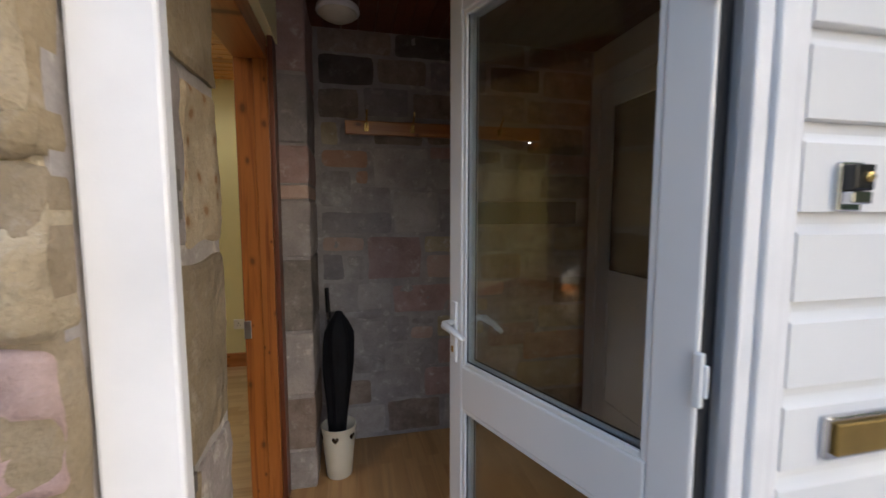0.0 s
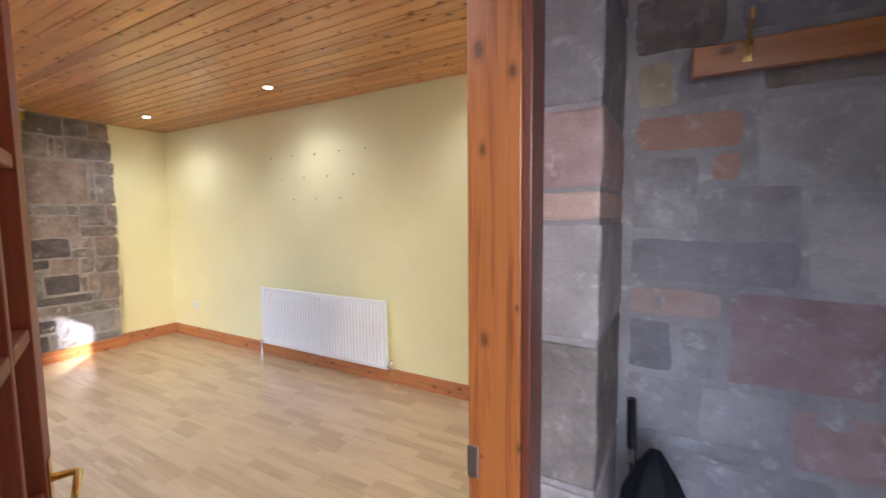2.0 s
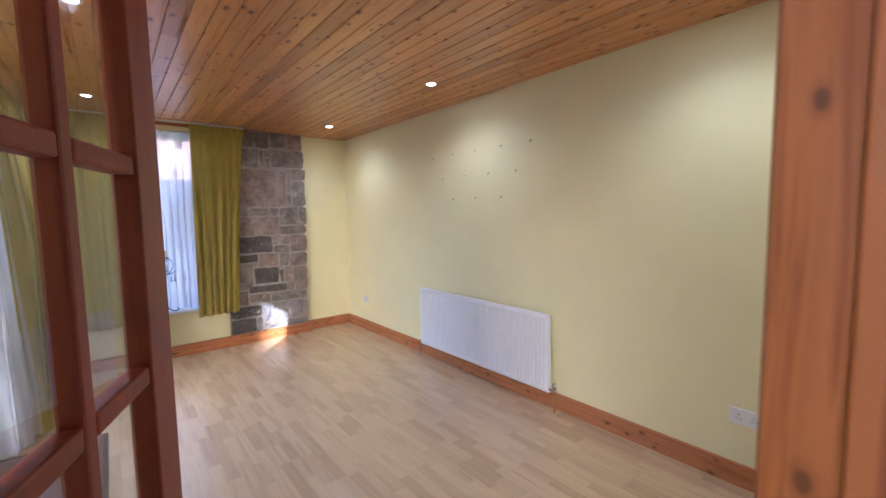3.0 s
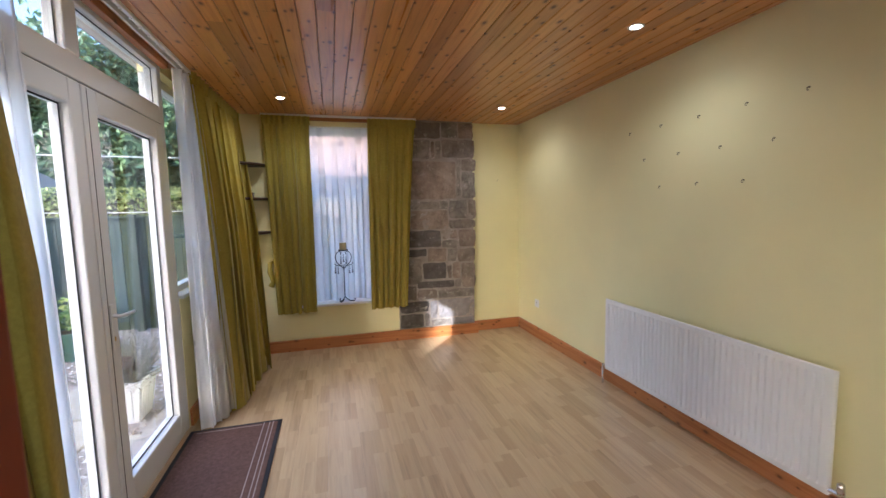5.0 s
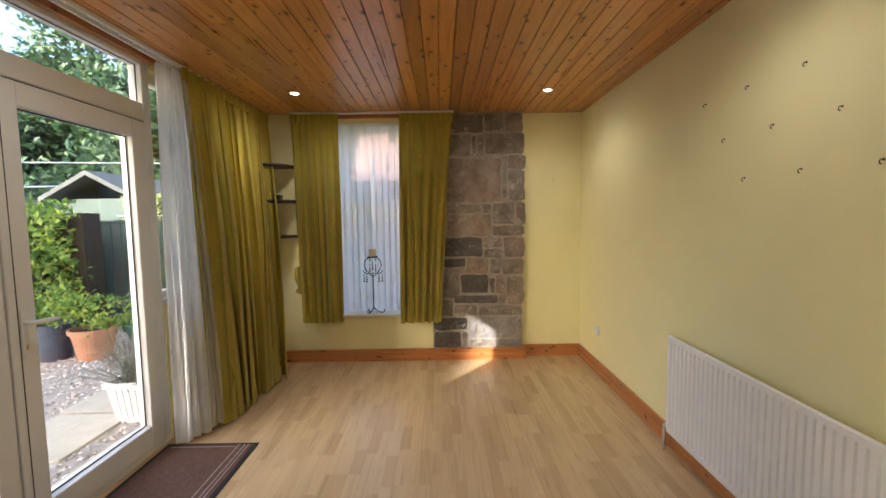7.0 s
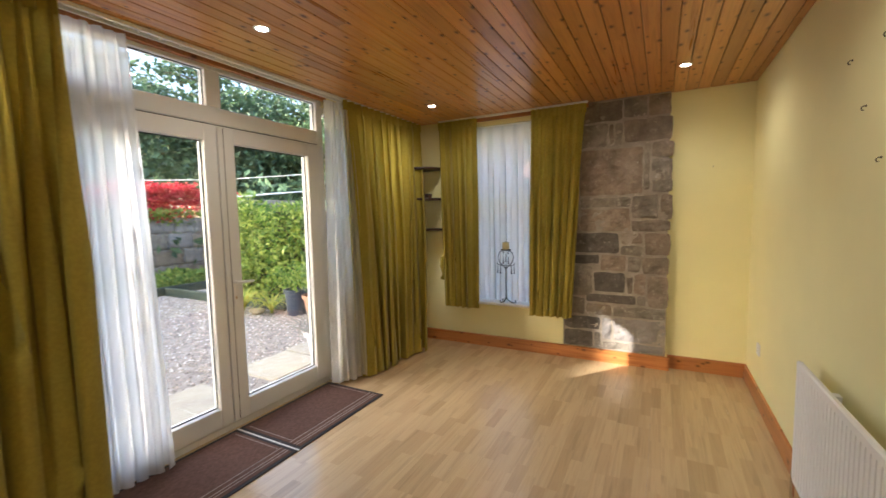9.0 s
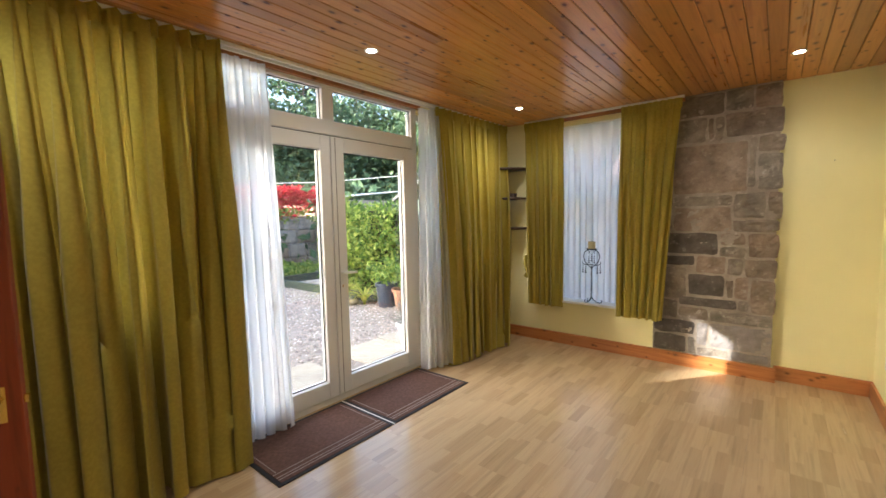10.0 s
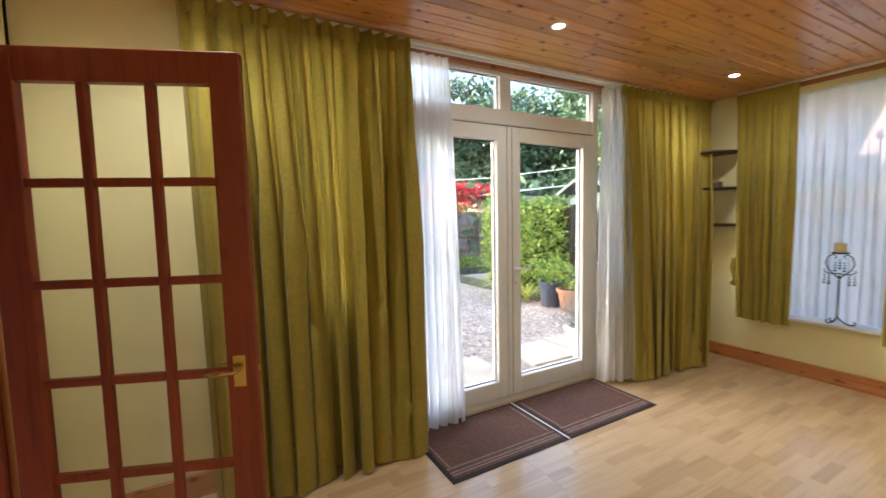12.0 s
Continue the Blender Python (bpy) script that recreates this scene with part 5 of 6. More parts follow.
leaf_part("leaves", pts, rng.uniform(0.04, 0.08, len(pts)), 7, LEAF_IVY, climber)
bed = thing("flower_bed", (-5.4, -6.6, GZ), "leafy green plants in a low dark green edging", "flower bed")
part("edging", boxes((-8.2, -5.4, -6.22, -6.12, GZ, 0.03), (-6.1, -6.02, -6.1, -2.55, GZ, 0.02), bevel=0.006), EDGE_GREEN, bed)
pts = blob_points(rng, 2600, (-6.5, -7.0, 0.0), (1.9, 0.6, 0.3), 0.3, 26)
pts = pts[pts[:, 2] > GZ]
leaf_part("plants", pts, rng.uniform(0.035, 0.075, len(pts)), 9, LEAF_IVY, bed, 0.8)


def strap_plant(name, at, n, length, seed, material, label, spread=1.0, width=0.022):
    rnd = random.Random(seed)
    p = thing(name, at, label, "plant")
    bm = bmesh.new()
    for _ in range(n):
        a = rnd.uniform(0, 6.28)
        l = length * rnd.uniform(0.6, 1.1)
        d = Vector((math.cos(a), math.sin(a), 0))
        s = Vector((-d.y, d.x, 0)) * width * rnd.uniform(0.6, 1.1)
        prev = None
        for i in range(6):
            f = i / 5
            q = Vector(at) + d * l * spread * (f ** 1.3) * 0.8 + Vector((0, 0, l * (f * 1.25 - 0.95 * f * f)))
            w_ = 1 - f * 0.92
            cur = (bm.verts.new(q + s * w_), bm.verts.new(q - s * w_))
            if prev:
                bm.faces.new((prev[0], cur[0], cur[1], prev[1]))
            prev = cur
    part("leaves", bm, material, p)
    return p

strap_plant("strap_leaf_plant", (-5.72, -3.2, GZ), 60, 0.85, 3, LEAF_GRASS, "yellow-green strap-leaved plant by the gravel")
strap_plant("strap_leaf_plant", (-5.85, -2.65, GZ), 44, 0.7, 4, LEAF_GRASS, "yellow-green strap-leaved plant by the gravel")
for k, (x, y, r) in enumerate(((-5.72, -2.82, 0.09), (-5.78, -2.98, 0.07), (-5.75, -3.3, 0.06))):
    bm = bmesh.new()
    bmesh.ops.create_icosphere(bm, subdivisions=2, radius=r)
    for v_ in bm.verts:
        v_.co = Vector((v_.co.x * 1.3, v_.co.y, v_.co.z * 0.6)) * random.uniform(0.9, 1.1) + Vector((x, y, GZ + r * 0.5))
    tagged(part("boulder", bm, S["c"], smooth=True), "rounded buff boulder on gravel", "stone")


def potted(name, at, r0, r1, h, material, label, plant, seed, square=False):
    seg = 4 if square else 28
    p = thing(name, at, label, "plant pot")
    x, y, z = at
    rot = pose(x, y, z, 0, 0, 45 if square else 0)
    k = 1.414 if square else 1.0
    part("pot", lathe(((r0 * k, 0), (r1 * 0.94 * k, h * 0.86), (r1 * 1.04 * k, h * 0.87), (r1 * 1.06 * k, h), (r1 * 0.93 * k, h), (r1 * 0.9 * k, h * 0.85)), seg, rot), material, p)
    part("soil", lathe(((0.0, h * 0.87), (r1 * 0.92 * k, h * 0.86)), seg, rot), SOIL, p)
    if square:
        for i in range(5):
            for sgn in (-1, 1):
                o_ = -r0 * 0.7 + i * r0 * 0.35
                part("rib", tube(((x + o_, y + sgn * (r0 + .002), z + .02), (x + o_ * 1.15, y + sgn * (r1 * .94 - .002), z + h * .82)), 0.010, 6), material, p)
                part("rib", tube(((x + sgn * (r0 + .002), y + o_, z + .02), (x + sgn * (r1 * .94 - .002), y + o_ * 1.15, z + h * .82)), 0.010, 6), material, p)
    rg_ = np.random.default_rng(seed)
    if plant == "lavender":
        bm = bmesh.new()
        rnd = random.Random(seed)
        for _ in range(240):
            a_, e_ = rnd.uniform(0, 6.28), rnd.uniform(0.25, 1.45)
            l_ = rnd.uniform(0.2, 0.46)
            base = Vector((x + rnd.uniform(-.08, .08), y + rnd.uniform(-.08, .08), z + h * 0.86))
            d_ = Vector((math.cos(a_) * math.cos(e_), math.sin(a_) * math.cos(e_), math.sin(e_)))
            tube((base, base + d_ * l_ * 0.6, base + d_ * l_ + Vector((0, 0, .02))), [0.004, 0.003, 0.002], 3, bm)
        part("stems", bm, LEAF_GREY, p, "dry grey lavender stems")
        pts_ = blob_points(rg_, 1500, (x, y, z + h + 0.12), (0.3, 0.3, 0.22), 0.2, 16)
        leaf_part("plant", pts_, rg_.uniform(0.008, 0.02, len(pts_)), seed, LEAF_GREY, p, 1.2, 0.2)
    else:
        pts_ = blob_points(rg_, 420, (x, y, z + h + 0.16), (r1 * 1.5, r1 * 1.5, 0.26), 0.2, 12)
        leaf_part("plant", pts_, rg_.uniform(0.02, 0.045, len(pts_)), seed, LEAF_IVY, p, 0.7)
    return p

potted("plant_pot", (-4.52, -0.12, GZ), 0.125, 0.175, 0.34, UPVC_OLD, "square white ribbed planter with dry grey lavender", "lavender", 41, True)
potted("plant_pot", (-6.0, -1.75, GZ), 0.16, 0.23, 0.36, TERRACOTTA, "round terracotta pot with a leafy plant", "leafy", 42)
potted("plant_pot", (-6.35, -1.35, GZ), 0.18, 0.27, 0.34, GREEN_POT, "round green plastic pot with a leafy plant", "leafy", 43)
potted("plant_pot", (-5.98, -2.2, GZ), 0.15, 0.19, 0.42, BLUE_POT, "slate-blue glazed pot with a leafy plant", "leafy", 44)
wl = thing("washing_line", (-7.3, 0.2, 1.4), "white plastic washing line strung across the garden", "washing line")
part("line", tube(((-7.36, 0.9, 2.22), (-5.6, -3.4, 2.08), (-3.6, -8.2, 2.2)), 0.007, 6), PLASTIC, wl)
part("line", tube(((-7.36, 1.2, 1.52), (-7.2, -1.2, 1.50), (-7.3, -2.4, 1.52)), 0.006, 6), PLASTIC, wl)
part("post", tube(((-7.5, 1.3, GZ), (-7.5, 1.3, 2.3)), 0.03, 8), STEEL, wl)

# neighbour's house beyond the end window
nb = thing("neighbour_house", (-11.5, 3.0, GZ), "cream rendered neighbouring house with a red tiled roof", "house")
part("wall", boxes((-13.5, -10.5, 0.8, 6.5, GZ, 2.3)), RENDER_WALL, nb)
bm = bmesh.new()
pr = [(-9.9, 2.2), (-12.0, 3.8), (-14.1, 2.2), (-12.0, 3.9)]
ra = [[bm.verts.new((x, y, z)) for x, z in pr] for y in (0.4, 6.9)]
for i in range(4):
    bm.faces.new((ra[0][i], ra[1][i], ra[1][(i + 1) % 4], ra[0][(i + 1) % 4]))
bm.faces.new(ra[0]); bm.faces.new(ra[1][::-1])
part("roof", bm, ROOF_RED, nb)
part("window", boxes((-10.5, -10.46, 2.2, 3.0, 0.8, 1.8), bevel=0.01), DIM_GLASS, nb)


# ---- trees behind the garden ----
def tree(seed, h, r, leaves):
    rg_ = np.random.default_rng(seed)
    rnd = random.Random(seed)
    t_ = tagged(new("tree"), "tall dark green broad-leaved tree", "tree", "trees behind the garden")
    part("trunk", tube(((0, 0, -0.2), (0.1, 0.05, h * 0.3), (-0.05, 0.1, h * 0.6), (0.05, 0, h * 0.92)), [h * .022, h * .017, h * .011, h * .004], 9), BARK, t_, smooth=True)
    bm = bmesh.new()
    tips = []
    for k in range(26):
        z = h * rnd.uniform(0.22, 0.9)
        a_ = rnd.uniform(0, 6.28)
        l_ = r * rnd.uniform(0.5, 1.0) * (1.15 - 0.6 * (z / h))
        p0 = Vector((0, 0, z))
        p1 = p0 + Vector((math.cos(a_) * l_ * .5, math.sin(a_) * l_ * .5, l_ * .22))
        p2 = p0 + Vector((math.cos(a_) * l_, math.sin(a_) * l_, l_ * .3))
        tube((p0, p1, p2), [h * .006, h * .004, h * .0015], 5, bm)
        tips += [p1, p2, p2]
    part("limb", bm, BARK, t_)
    k = rg_.integers(0, len(tips), leaves)
    c_ = np.array([tuple(p) for p in tips])[k] + rg_.normal(size=(leaves, 3)) * np.array([r * .17, r * .17, r * .14])
    leaf_part("crown", c_, rg_.uniform(0.10, 0.2, leaves), seed, LEAF_TREE, t_, 0.2)
    return t_

protos = [tree(51, 8.6, 3.2, 6200), tree(52, 10.4, 3.0, 6200), tree(53, 7.4, 3.5, 6400)]
rnd = random.Random(77)
spots_ = []
for k in range(24):
    a_ = math.radians(172 + k * 3.5 + rnd.uniform(-2, 2))
    d_ = rnd.uniform(16, 24) if k % 2 else rnd.uniform(21, 30)
    spots_.append((-3 + d_ * math.cos(a_), d_ * math.sin(a_)))
for k, (x, y) in enumerate(spots_):
    m_ = pose(x, y, GZ, 0, 0, rnd.uniform(0, 360))
    if k < 3:
        protos[k].matrix_basis = m_
    else:
        copy_thing(protos[k % 3], m_)
rng = np.random.default_rng(61)
pts = blob_points(rng, 9000, (-15, -14, 1.6), (9, 9, 2.2), 0.4, 60)
me = cards(pts, rng.uniform(0.10, 0.2, len(pts)), 62)
me.materials.append(LEAF_TREE)
tagged(new("shrubs", me), "dense dark green shrubs behind the garden", "shrubs", "", "stuff")


# ---- laminate floor: boards of three strips, laid in rows ----
def floor_board(length, rows, w, seed, along):
    rnd = random.Random(seed)
    bm = bmesh.new()
    for r_ in range(rows):
        p_ = 0.0
        while p_ < length - 1e-6:
            l_ = min(rnd.uniform(0.22, 0.42), length - p_)
            if length - p_ - l_ < 0.12:
                l_ = length - p_
            a0, a1, b0, b1 = p_ + .0003, p_ + l_ - .0003, r_ * w + .0003, (r_ + 1) * w - .0003
            q = [(a0, b0), (a1, b0), (a1, b1), (a0, b1)]
            if along == "y":
                q = [(b, a) for a, b in q][::-1]
            bm.faces.new([bm.verts.new((x, y, 0.0)) for x, y in q])
            p_ += l_
    L, W = length - .0008, rows * w - .0008
    e = [(0.0004, 0.0004), (L, 0.0004), (L, W), (0.0004, W)]
    if along == "y":
        e = [(b, a) for a, b in e][::-1]
    top = [bm.verts.new((x, y, -0.0006)) for x, y in e]
    low = [bm.verts.new((x, y, -0.011)) for x, y in e]
    bm.faces.new(top)
    for i in range(4):
        bm.faces.new((low[i], low[(i + 1) % 4], top[(i + 1) % 4], top[i]))
    return bm

floor_ob = bpy.data.objects["floor"]
BW = 0.0655
row, y = 0, 0.46
while y < 3.70:
    x = -5.40 - rnd.uniform(0, 1.1)
    k = 0
    while x < -0.27:
        xa, xb = max(x, -5.40), min(x + 1.285, -0.27)
        if xb - xa > 0.05:
            ob = part("floor_board", floor_board(xb - xa, 3, BW, row * 31 + k, "x"), LAMINATE, floor_ob)
            ob.matrix_basis = Matrix.Translation((xa, y, 0))
        x += 1.285
        k += 1
    y += 3 * BW
    row += 1
# porch boards, in the laminate copy that is coloured darker for shade
x, row = -0.268, 0
while x < 1.56:
    y = 0.57 - rnd.uniform(0, 0.9)
    k = 0
    while y < 2.29:
        ya, yb = max(y, 0.57), min(y + 1.285, 2.292)
        if yb - ya > 0.05:
            ob = part("floor_board", floor_board(yb - ya, 3, BW, 900 + row * 31 + k, "y"), LAMINATE_Y_SHADED, floor_ob)
            ob.matrix_basis = Matrix.Translation((x, ya, 0))
        y += 1.285
        k += 1
    x += 3 * BW
    row += 1


# ---- stones ----
def block(parent, origin, across, normal, w, h, tone, depth=0.03, jitter=0.012, bulge=0.004, cell=0.04, rough=9.0, name="stone", rim_depth=0.62):
    """One rough-dressed stone bedded in mortar: wavering edges, worn corners and an uneven face."""
    o_, u_, n_ = Vector(origin), Vector(across), Vector(normal)
    up = Vector((0, 0, 1))
    shift = Vector((random.uniform(0, 90), random.uniform(0, 90), random.uniform(0, 90)))
    bm = bmesh.new()
    nx, nz = max(3, min(30, round(w / cell))), max(3, min(30, round(h / cell)))
    rows_ = []
    for j in range(nz + 1):
        row_v = []
        for i in range(nx + 1):
            a, d_ = i / nx, j / nz
            x_, z_ = a * w, d_ * h
            wob = noise.noise_vector(Vector((x_ * 11, z_ * 11, 0)) + shift)
            x_ += wob.x * jitter * (1.6 if i in (0, nx) else 0.5)
            z_ += wob.y * jitter * (1.3 if j in (0, nz) else 0.5)
            edge = min(i, nx - i, j, nz - j)
            corner = (i in (0, nx)) and (j in (0, nz))
            if corner:
                x_ += 0.005 if i == 0 else -0.005
                z_ += 0.004 if j == 0 else -0.004
            p_ = Vector((x_ * rough, z_ * rough, 3.3)) + shift
            face = noise.noise(p_) * bulge + noise.noise(p_ * 2.7) * bulge * 0.5 + noise.noise(p_ * 6.3) * bulge * 0.22
            dep = depth * (rim_depth if edge == 0 else 1.0) + face * (0.4 if edge == 0 else 1.0)
            row_v.append(bm.verts.new(o_ + u_ * x_ + up * z_ + n_ * dep))
        rows_.append(row_v)
    for r0, r1 in zip(rows_, rows_[1:]):
        for i in range(nx):
            bm.faces.new((r0[i], r0[i + 1], r1[i + 1], r1[i]))
    rim = rows_[0][:-1] + [r_[-1] for r_ in rows_[:-1]] + rows_[-1][:0:-1] + [r_[0] for r_ in rows_[:0:-1]]
    back_v = [bm.verts.new(v_.co - n_ * ((v_.co - o_).dot(n_) + 0.012)) for v_ in rim]
    k = len(rim)
    for i in range(k):
        bm.faces.new((rim[(i + 1) % k], rim[i], back_v[i], back_v[(i + 1) % k]))
    bmesh.ops.recalc_face_normals(bm, faces=bm.faces)
    return part(name, bm, S[tone], parent, smooth=bulge > 0.015)


def course(parent, origin, across, normal, z0, z1, widths, tones, depth=0.03, joint=0.014, jitter=0.010, bulge=0.004, cell=0.04, rim_depth=0.62):
    """A row of stones from one end; widths in metres, one tone letter each."""
    u = 0.0
    for w, t_ in zip(widths, tones):
        p_ = Vector(origin) + Vector(across) * (u + joint / 2)
        p_.z = z0 + joint / 2
        block(parent, p_, across, normal, w - joint, z1 - z0 - joint, t_, depth + random.uniform(-.003, .003), jitter, bulge, cell, rim_depth=rim_depth)
        u += w

# end wall: bare stone panel beside the window
panel = structure("wall_stone_panel", boxes((-5.39, -5.330, 2.216, 3.108, 0.0, 2.431)), MORTAR_BROWN, "bare rubble stone panel in the end wall")
for y0, y1, z0, z1, t_ in ((2.22, 2.73, 2.235, 2.42, "b"), (2.735, 2.93, 2.245, 2.425, "m"), (2.935, 3.12, 2.24, 2.42, "h"),
                           (2.22, 2.61, 2.01, 2.225, "m"), (2.615, 2.665, 2.02, 2.215, "b"), (2.67, 2.735, 2.005, 2.22, "m"), (2.74, 3.13, 2.03, 2.232, "b"),
                           (2.22, 2.355, 1.60, 2.0, "b"), (2.36, 2.905, 1.565, 1.995, "h"), (2.91, 2.965, 1.60, 2.015, "m"), (2.97, 3.145, 1.885, 2.022, "b"), (2.97, 3.138, 1.575, 1.875, "m"),
                           (2.22, 2.36, 1.24, 1.585, "b"), (2.365, 2.81, 1.455, 1.552, "m"), (2.37, 2.81, 1.232, 1.448, "h"), (2.818, 3.04, 1.345, 1.562, "m"), (3.045, 3.145, 1.335, 1.565, "b"), (2.818, 3.13, 1.232, 1.338, "b"),
                           (2.22, 2.718, 1.03, 1.224, "k"), (2.73, 2.915, 1.115, 1.224, "h"), (2.73, 2.915, 1.01, 1.108, "m"), (2.925, 3.132, 1.015, 1.224, "h"),
                           (2.22, 2.545, .925, 1.02, "k"), (2.555, 2.775, .862, 1.02, "h"), (2.785, 2.90, .86, 1.002, "m"), (2.908, 3.122, .845, 1.008, "b"),
                           (2.22, 2.485, .615, .912, "m"), (2.495, 2.775, .66, .852, "k"), (2.783, 2.838, .655, .85, "b"), (2.843, 2.945, .655, .848, "h"), (2.955, 3.128, .545, .835, "b"),
                           (2.43, 2.865, .56, .648, "k"), (2.87, 2.948, .55, .648, "m"), (2.22, 2.42, .43, .605, "m"), (2.425, 2.66, .43, .55, "b"), (2.665, 3.115, .435, .54, "m"),
                           (2.22, 2.56, .29, .42, "k"), (2.22, 2.50, .118, .28, "k"), (2.505, 2.565, .12, .28, "m"), (2.572, 2.66, .205, .422, "s"), (2.668, 3.112, .205, .425, "s"), (2.572, 2.82, .118, .198, "m"), (2.825, 3.10, .118, .198, "s")):
    block(panel, (-5.332, y0 + .006, z0 + .006), (0, 1, 0), (1, 0, 0), y1 - y0 - .012, z1 - z0 - .012, t_, random.uniform(0.005, 0.014), 0.008, 0.012, 0.02, 14.0, rim_depth=0.7)

# porch back wall
B0 = bpy.data.objects["wall_porch_back"]


def back_stone(x0, x1, z0, z1, tone, depth=0.006):
    block(B0, (x0 + .004, 2.295, z0 + .004), (1, 0, 0), (0, -1, 0), x1 - x0 - .008, z1 - z0 - .008, tone, depth + random.uniform(-.004, .003), 0.006, 0.006, 0.025, 16.0, rim_depth=0.5)

for row_ in (((-.09, 0, 1.71, 1.84, "c"), (0.01, .19, 1.72, 1.84, "s"), (.2, .48, 1.725, 1.86, "b"), (.5, .8, 1.735, 1.86, "b"), (.82, 1.1, 1.72, 1.86, "s"), (1.12, 1.5, 1.70, 1.86, "b")),
             ((-.09, .165, 1.592, 1.69, "o"), (.19, .505, 1.48, 1.71, "v"), (.515, .69, 1.65, 1.725, "p"), (.71, .95, 1.635, 1.71, "b"), (.97, 1.25, 1.6, 1.70, "s"), (1.27, 1.55, 1.58, 1.70, "p")),
             ((-.10, .07, 1.37, 1.575, "w"), (.095, .165, 1.50, 1.575, "o"), (.08, .295, 1.36, 1.488, "v"), (.54, .845, 1.475, 1.635, "v"), (.87, 1.2, 1.425, 1.59, "v"), (1.22, 1.55, 1.425, 1.57, "b")),
             ((-.10, .292, 1.222, 1.345, "s"), (.302, .56, 1.222, 1.465, "v"), (.57, .655, 1.222, 1.45, "w")),
             ((-.10, .135, 1.122, 1.205, "q"), (.15, .465, .955, 1.205, "p"), (.48, .72, 1.105, 1.205, "c"), (.73, 1.0, 1.10, 1.255, "s"), (1.02, 1.3, 1.12, 1.255, "w"), (1.32, 1.55, 1.1, 1.255, "c")),
             ((-.10, .02, .955, 1.11, "s"), (.03, .135, .955, 1.10, "w"), (.495, .82, .955, 1.092, "q"), (.835, 1.1, .93, 1.09, "h"), (1.12, 1.55, .94, 1.09, "v")),
             ((-.10, .08, .79, .945, "v"), (.09, .285, .775, .935, "v"), (.295, .68, .75, .915, "p"), (.69, .98, .83, .925, "q"), (1.0, 1.3, .80, .93, "v"), (1.32, 1.55, .76, .93, "b")),
             ((-.10, .0, .66, .78, "s"), (.005, .225, .725, .768, "w"), (.695, .885, .735, .818, "c"), (.90, 1.2, .66, .79, "v"), (1.22, 1.55, .60, .75, "c")),
             ((-.10, .10, .545, .65, "v"), (.11, .25, .52, .71, "v"), (.26, .39, .575, .735, "v"), (.40, .54, .582, .66, "q"), (.40, .54, .672, .715, "w"), (.56, .86, .59, .72, "c"), (.88, 1.2, .5, .65, "p")),
             ((-.10, .05, .37, .53, "s"), (.06, .25, .395, .505, "w"), (.26, .55, .42, .565, "v"), (.56, .82, .42, .58, "p"), (.84, 1.1, .36, .49, "v"), (1.12, 1.55, .40, .58, "o")),
             ((-.10, .16, .21, .36, "h"), (.18, .46, .23, .41, "v"), (.48, .76, .22, .405, "p"), (.78, 1.06, .2, .345, "w"), (1.08, 1.55, .2, .385, "c")),
             ((-.10, .24, .02, .20, "v"), (.26, .58, .02, .215, "h"), (.60, .9, .02, .205, "v"), (.92, 1.2, .02, .19, "w"), (1.22, 1.55, .02, .19, "b")),
             ((-.10, .12, 1.86, 2.02, "b"), (.14, .40, 1.88, 2.04, "s"), (.42, .72, 1.88, 2.02, "b"), (.74, 1.1, 1.88, 2.04, "s"), (1.12, 1.55, 1.88, 2.02, "b")),
             ((-.10, .2, 2.04, 2.2, "k"), (.22, .5, 2.06, 2.2, "b"), (.52, .86, 2.04, 2.2, "s"), (.88, 1.2, 2.06, 2.2, "k"), (1.22, 1.55, 2.04, 2.2, "b")),
             ((-.10, .3, 2.21, 2.335, "b"), (.32, .7, 2.21, 2.335, "k"), (.72, 1.1, 2.21, 2.335, "b"), (1.12, 1.55, 2.21, 2.335, "m"))):
    for s_ in row_:
        back_stone(*s_)

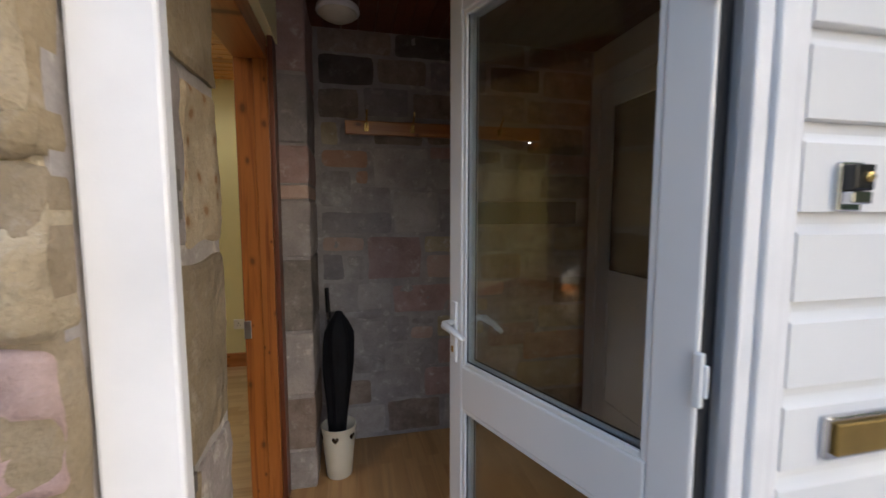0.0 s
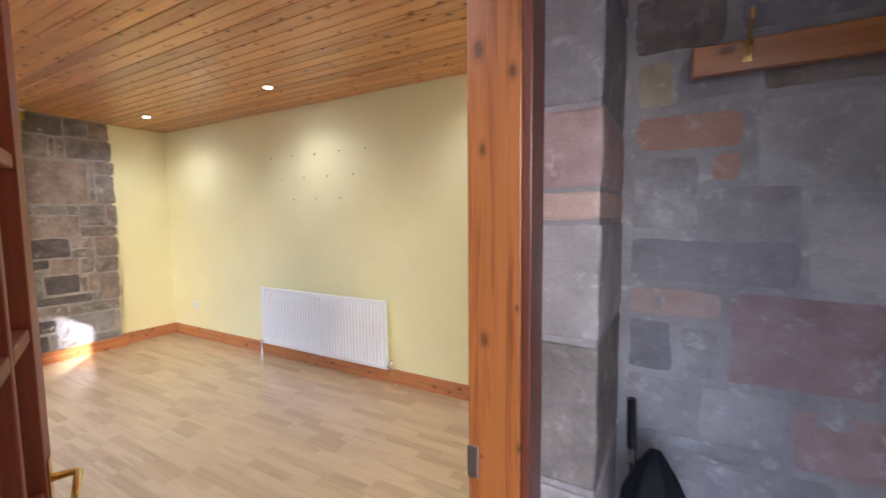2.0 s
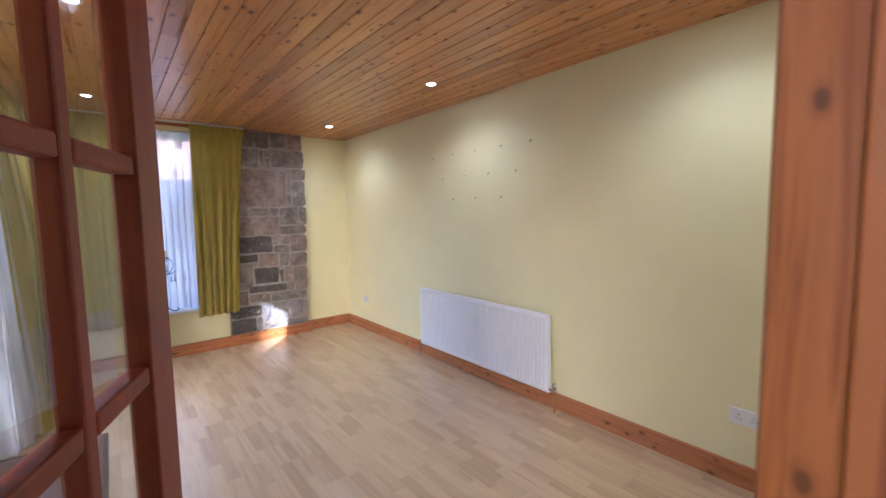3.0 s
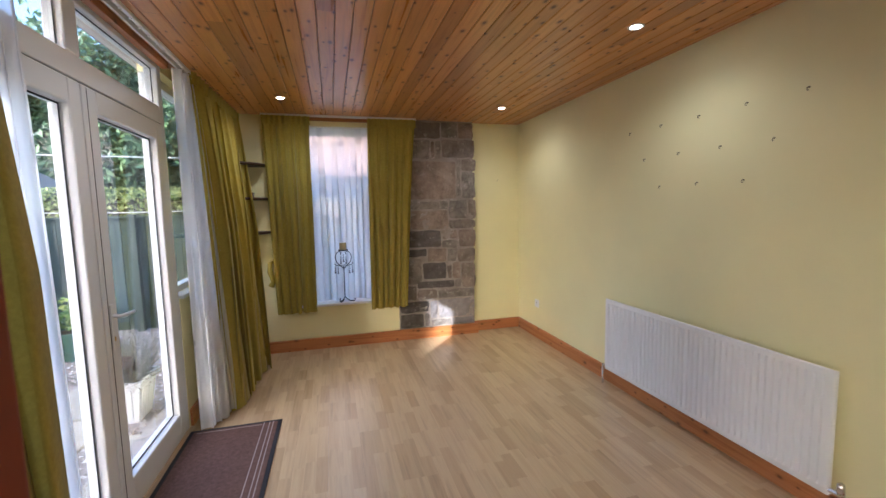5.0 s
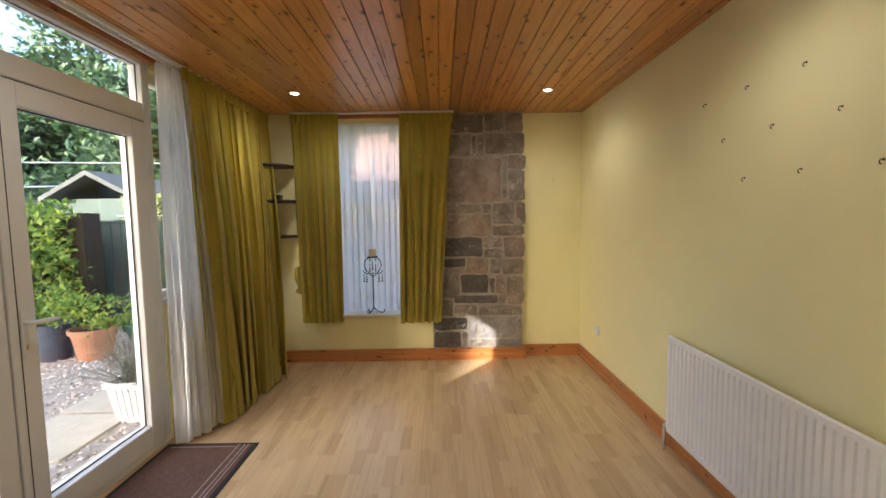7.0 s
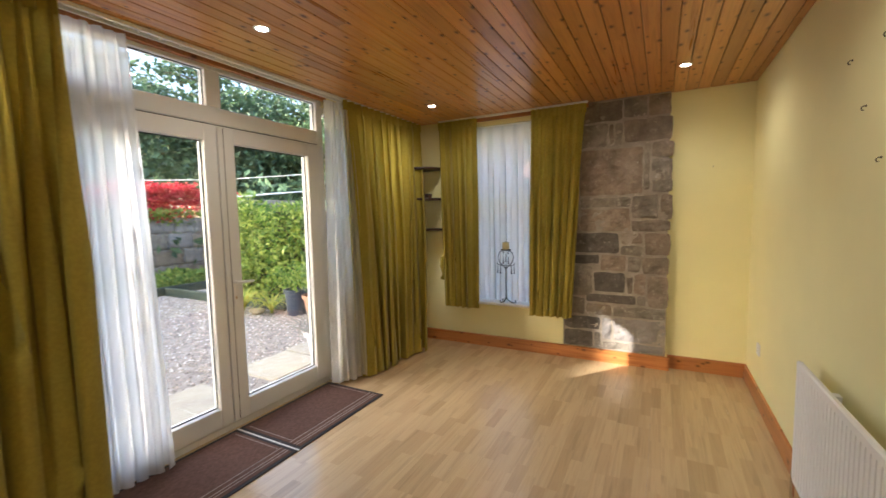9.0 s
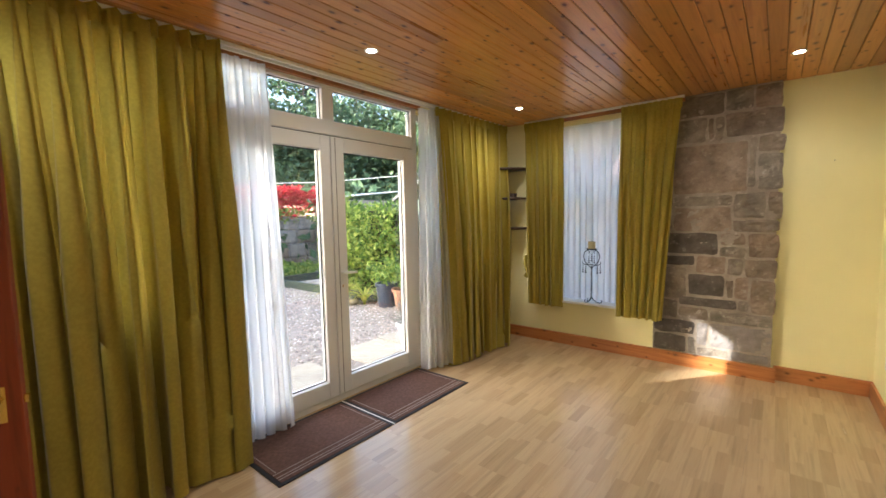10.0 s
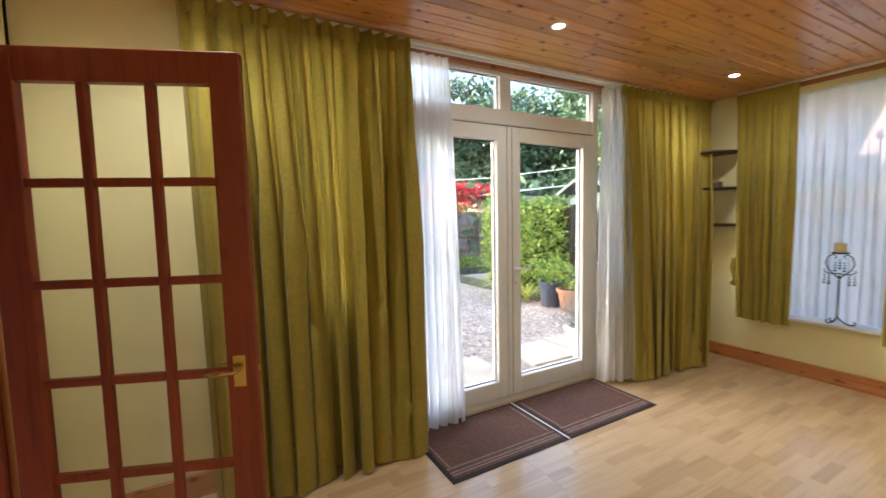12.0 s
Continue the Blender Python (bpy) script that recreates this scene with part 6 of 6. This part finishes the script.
# quoins of the pillar between doorway and back wall, each showing two faces
pil = structure("wall_pillar", boxes((-0.264, -0.1275, 1.899, 2.294, 0, 2.33)), MORTAR, "rubble pillar of dressed corner stones")
for z0, z1, t_ in ((1.97, 2.32, "p"), (1.655, 1.96, "s"), (1.475, 1.647, "p"), (1.405, 1.470, "q"), (1.135, 1.397, "v"), (.785, 1.125, "m"), (.47, .775, "v"), (.2, .46, "h"), (.0, .19, "w")):
    bm = boxes((-0.262, -0.122, 1.893, 2.29, z0 + .002, z1 - .001), bevel=0.009)
    bmesh.ops.subdivide_edges(bm, edges=[e for e in bm.edges if e.calc_length() > 0.06], cuts=2, use_grid_fill=True)
    for v_ in bm.verts:
        n_ = noise.noise_vector(v_.co * 9 + Vector((z0 * 5, 0, 0)))
        v_.co.x += n_.x * 0.006 * (v_.co.x > -0.2)
        v_.co.y += n_.y * 0.007 * (v_.co.y < 2.0)
        v_.co.z += n_.z * 0.004
    part("quoin", bm, S[t_], pil, smooth=False)

# pier between the front door and the inner doorway
pier = structure("wall_pier", boxes((-0.2405, -0.2205, 0.4535, 0.884, 0, 2.33)), MORTAR, "buff sandstone pier with pale lime joints")
P0, PA, PN = (-0.224, 0.455, 0), (0, 1, 0), (1, 0, 0)
for z0, z1, ws, ts in ((1.60, 1.98, (.43,), "t"), (1.285, 1.585, (.235, .198), "gr"), (.90, 1.265, (.43,), "t"), (.5, .885, (.24, .188), "tg"), (.2, .49, (.43,), "t"), (0.0, .19, (.43,), "g"), (1.99, 2.33, (.23, .2), "gc")):
    course(pier, P0, PA, PN, z0, z1, ws, ts, 0.014, 0.012, 0.012, 0.008, 0.011, 0.75)

# outer stonework beside the front door
front = bpy.data.objects["wall_front"]
for z0, z1, x0, t_ in ((-.1, .3, -.74, "g"), (.3, .62, -.68, "p"), (.62, .80, -.72, "p"), (.80, 1.06, -.66, "p"), (1.06, 1.22, -.70, "p"), (1.22, 1.66, -.66, "c"), (1.66, 2.0, -.72, "c"), (2.0, 2.4, -.66, "c")):
    block(front, (x0, 0.385, z0 + .006), (1, 0, 0), (0, -1, 0), -.222 - x0, z1 - z0 - .012, t_, 0.03, 0.010, 0.034, 0.012, 10.0, rim_depth=0.85)
for k in range(5):
    block(front, (-.292, 0.385, -0.1 + k * 0.5), (1, 0, 0), (0, -1, 0), 0.0735, 0.497, "t", 0.024, 0.004, 0.02, 0.017, 12.0, name="mortar_fillet", rim_depth=0.85)
# garden wall stones
for k, (z0, h) in enumerate(((0.02, 0.40), (0.42, 0.42), (0.84, 0.40), (1.24, 0.42))):
    x = -8.9 - 0.2 * k
    while x < -1.5:
        w = rnd.uniform(0.4, 0.85)
        block(gw, (x, -8.2, GZ + z0), (1, 0, 0), (0, 1, 0), w - .02, h - .02, rnd.choice("vwgghm"), 0.05, 0.045, 0.04, 0.06)
        x += w
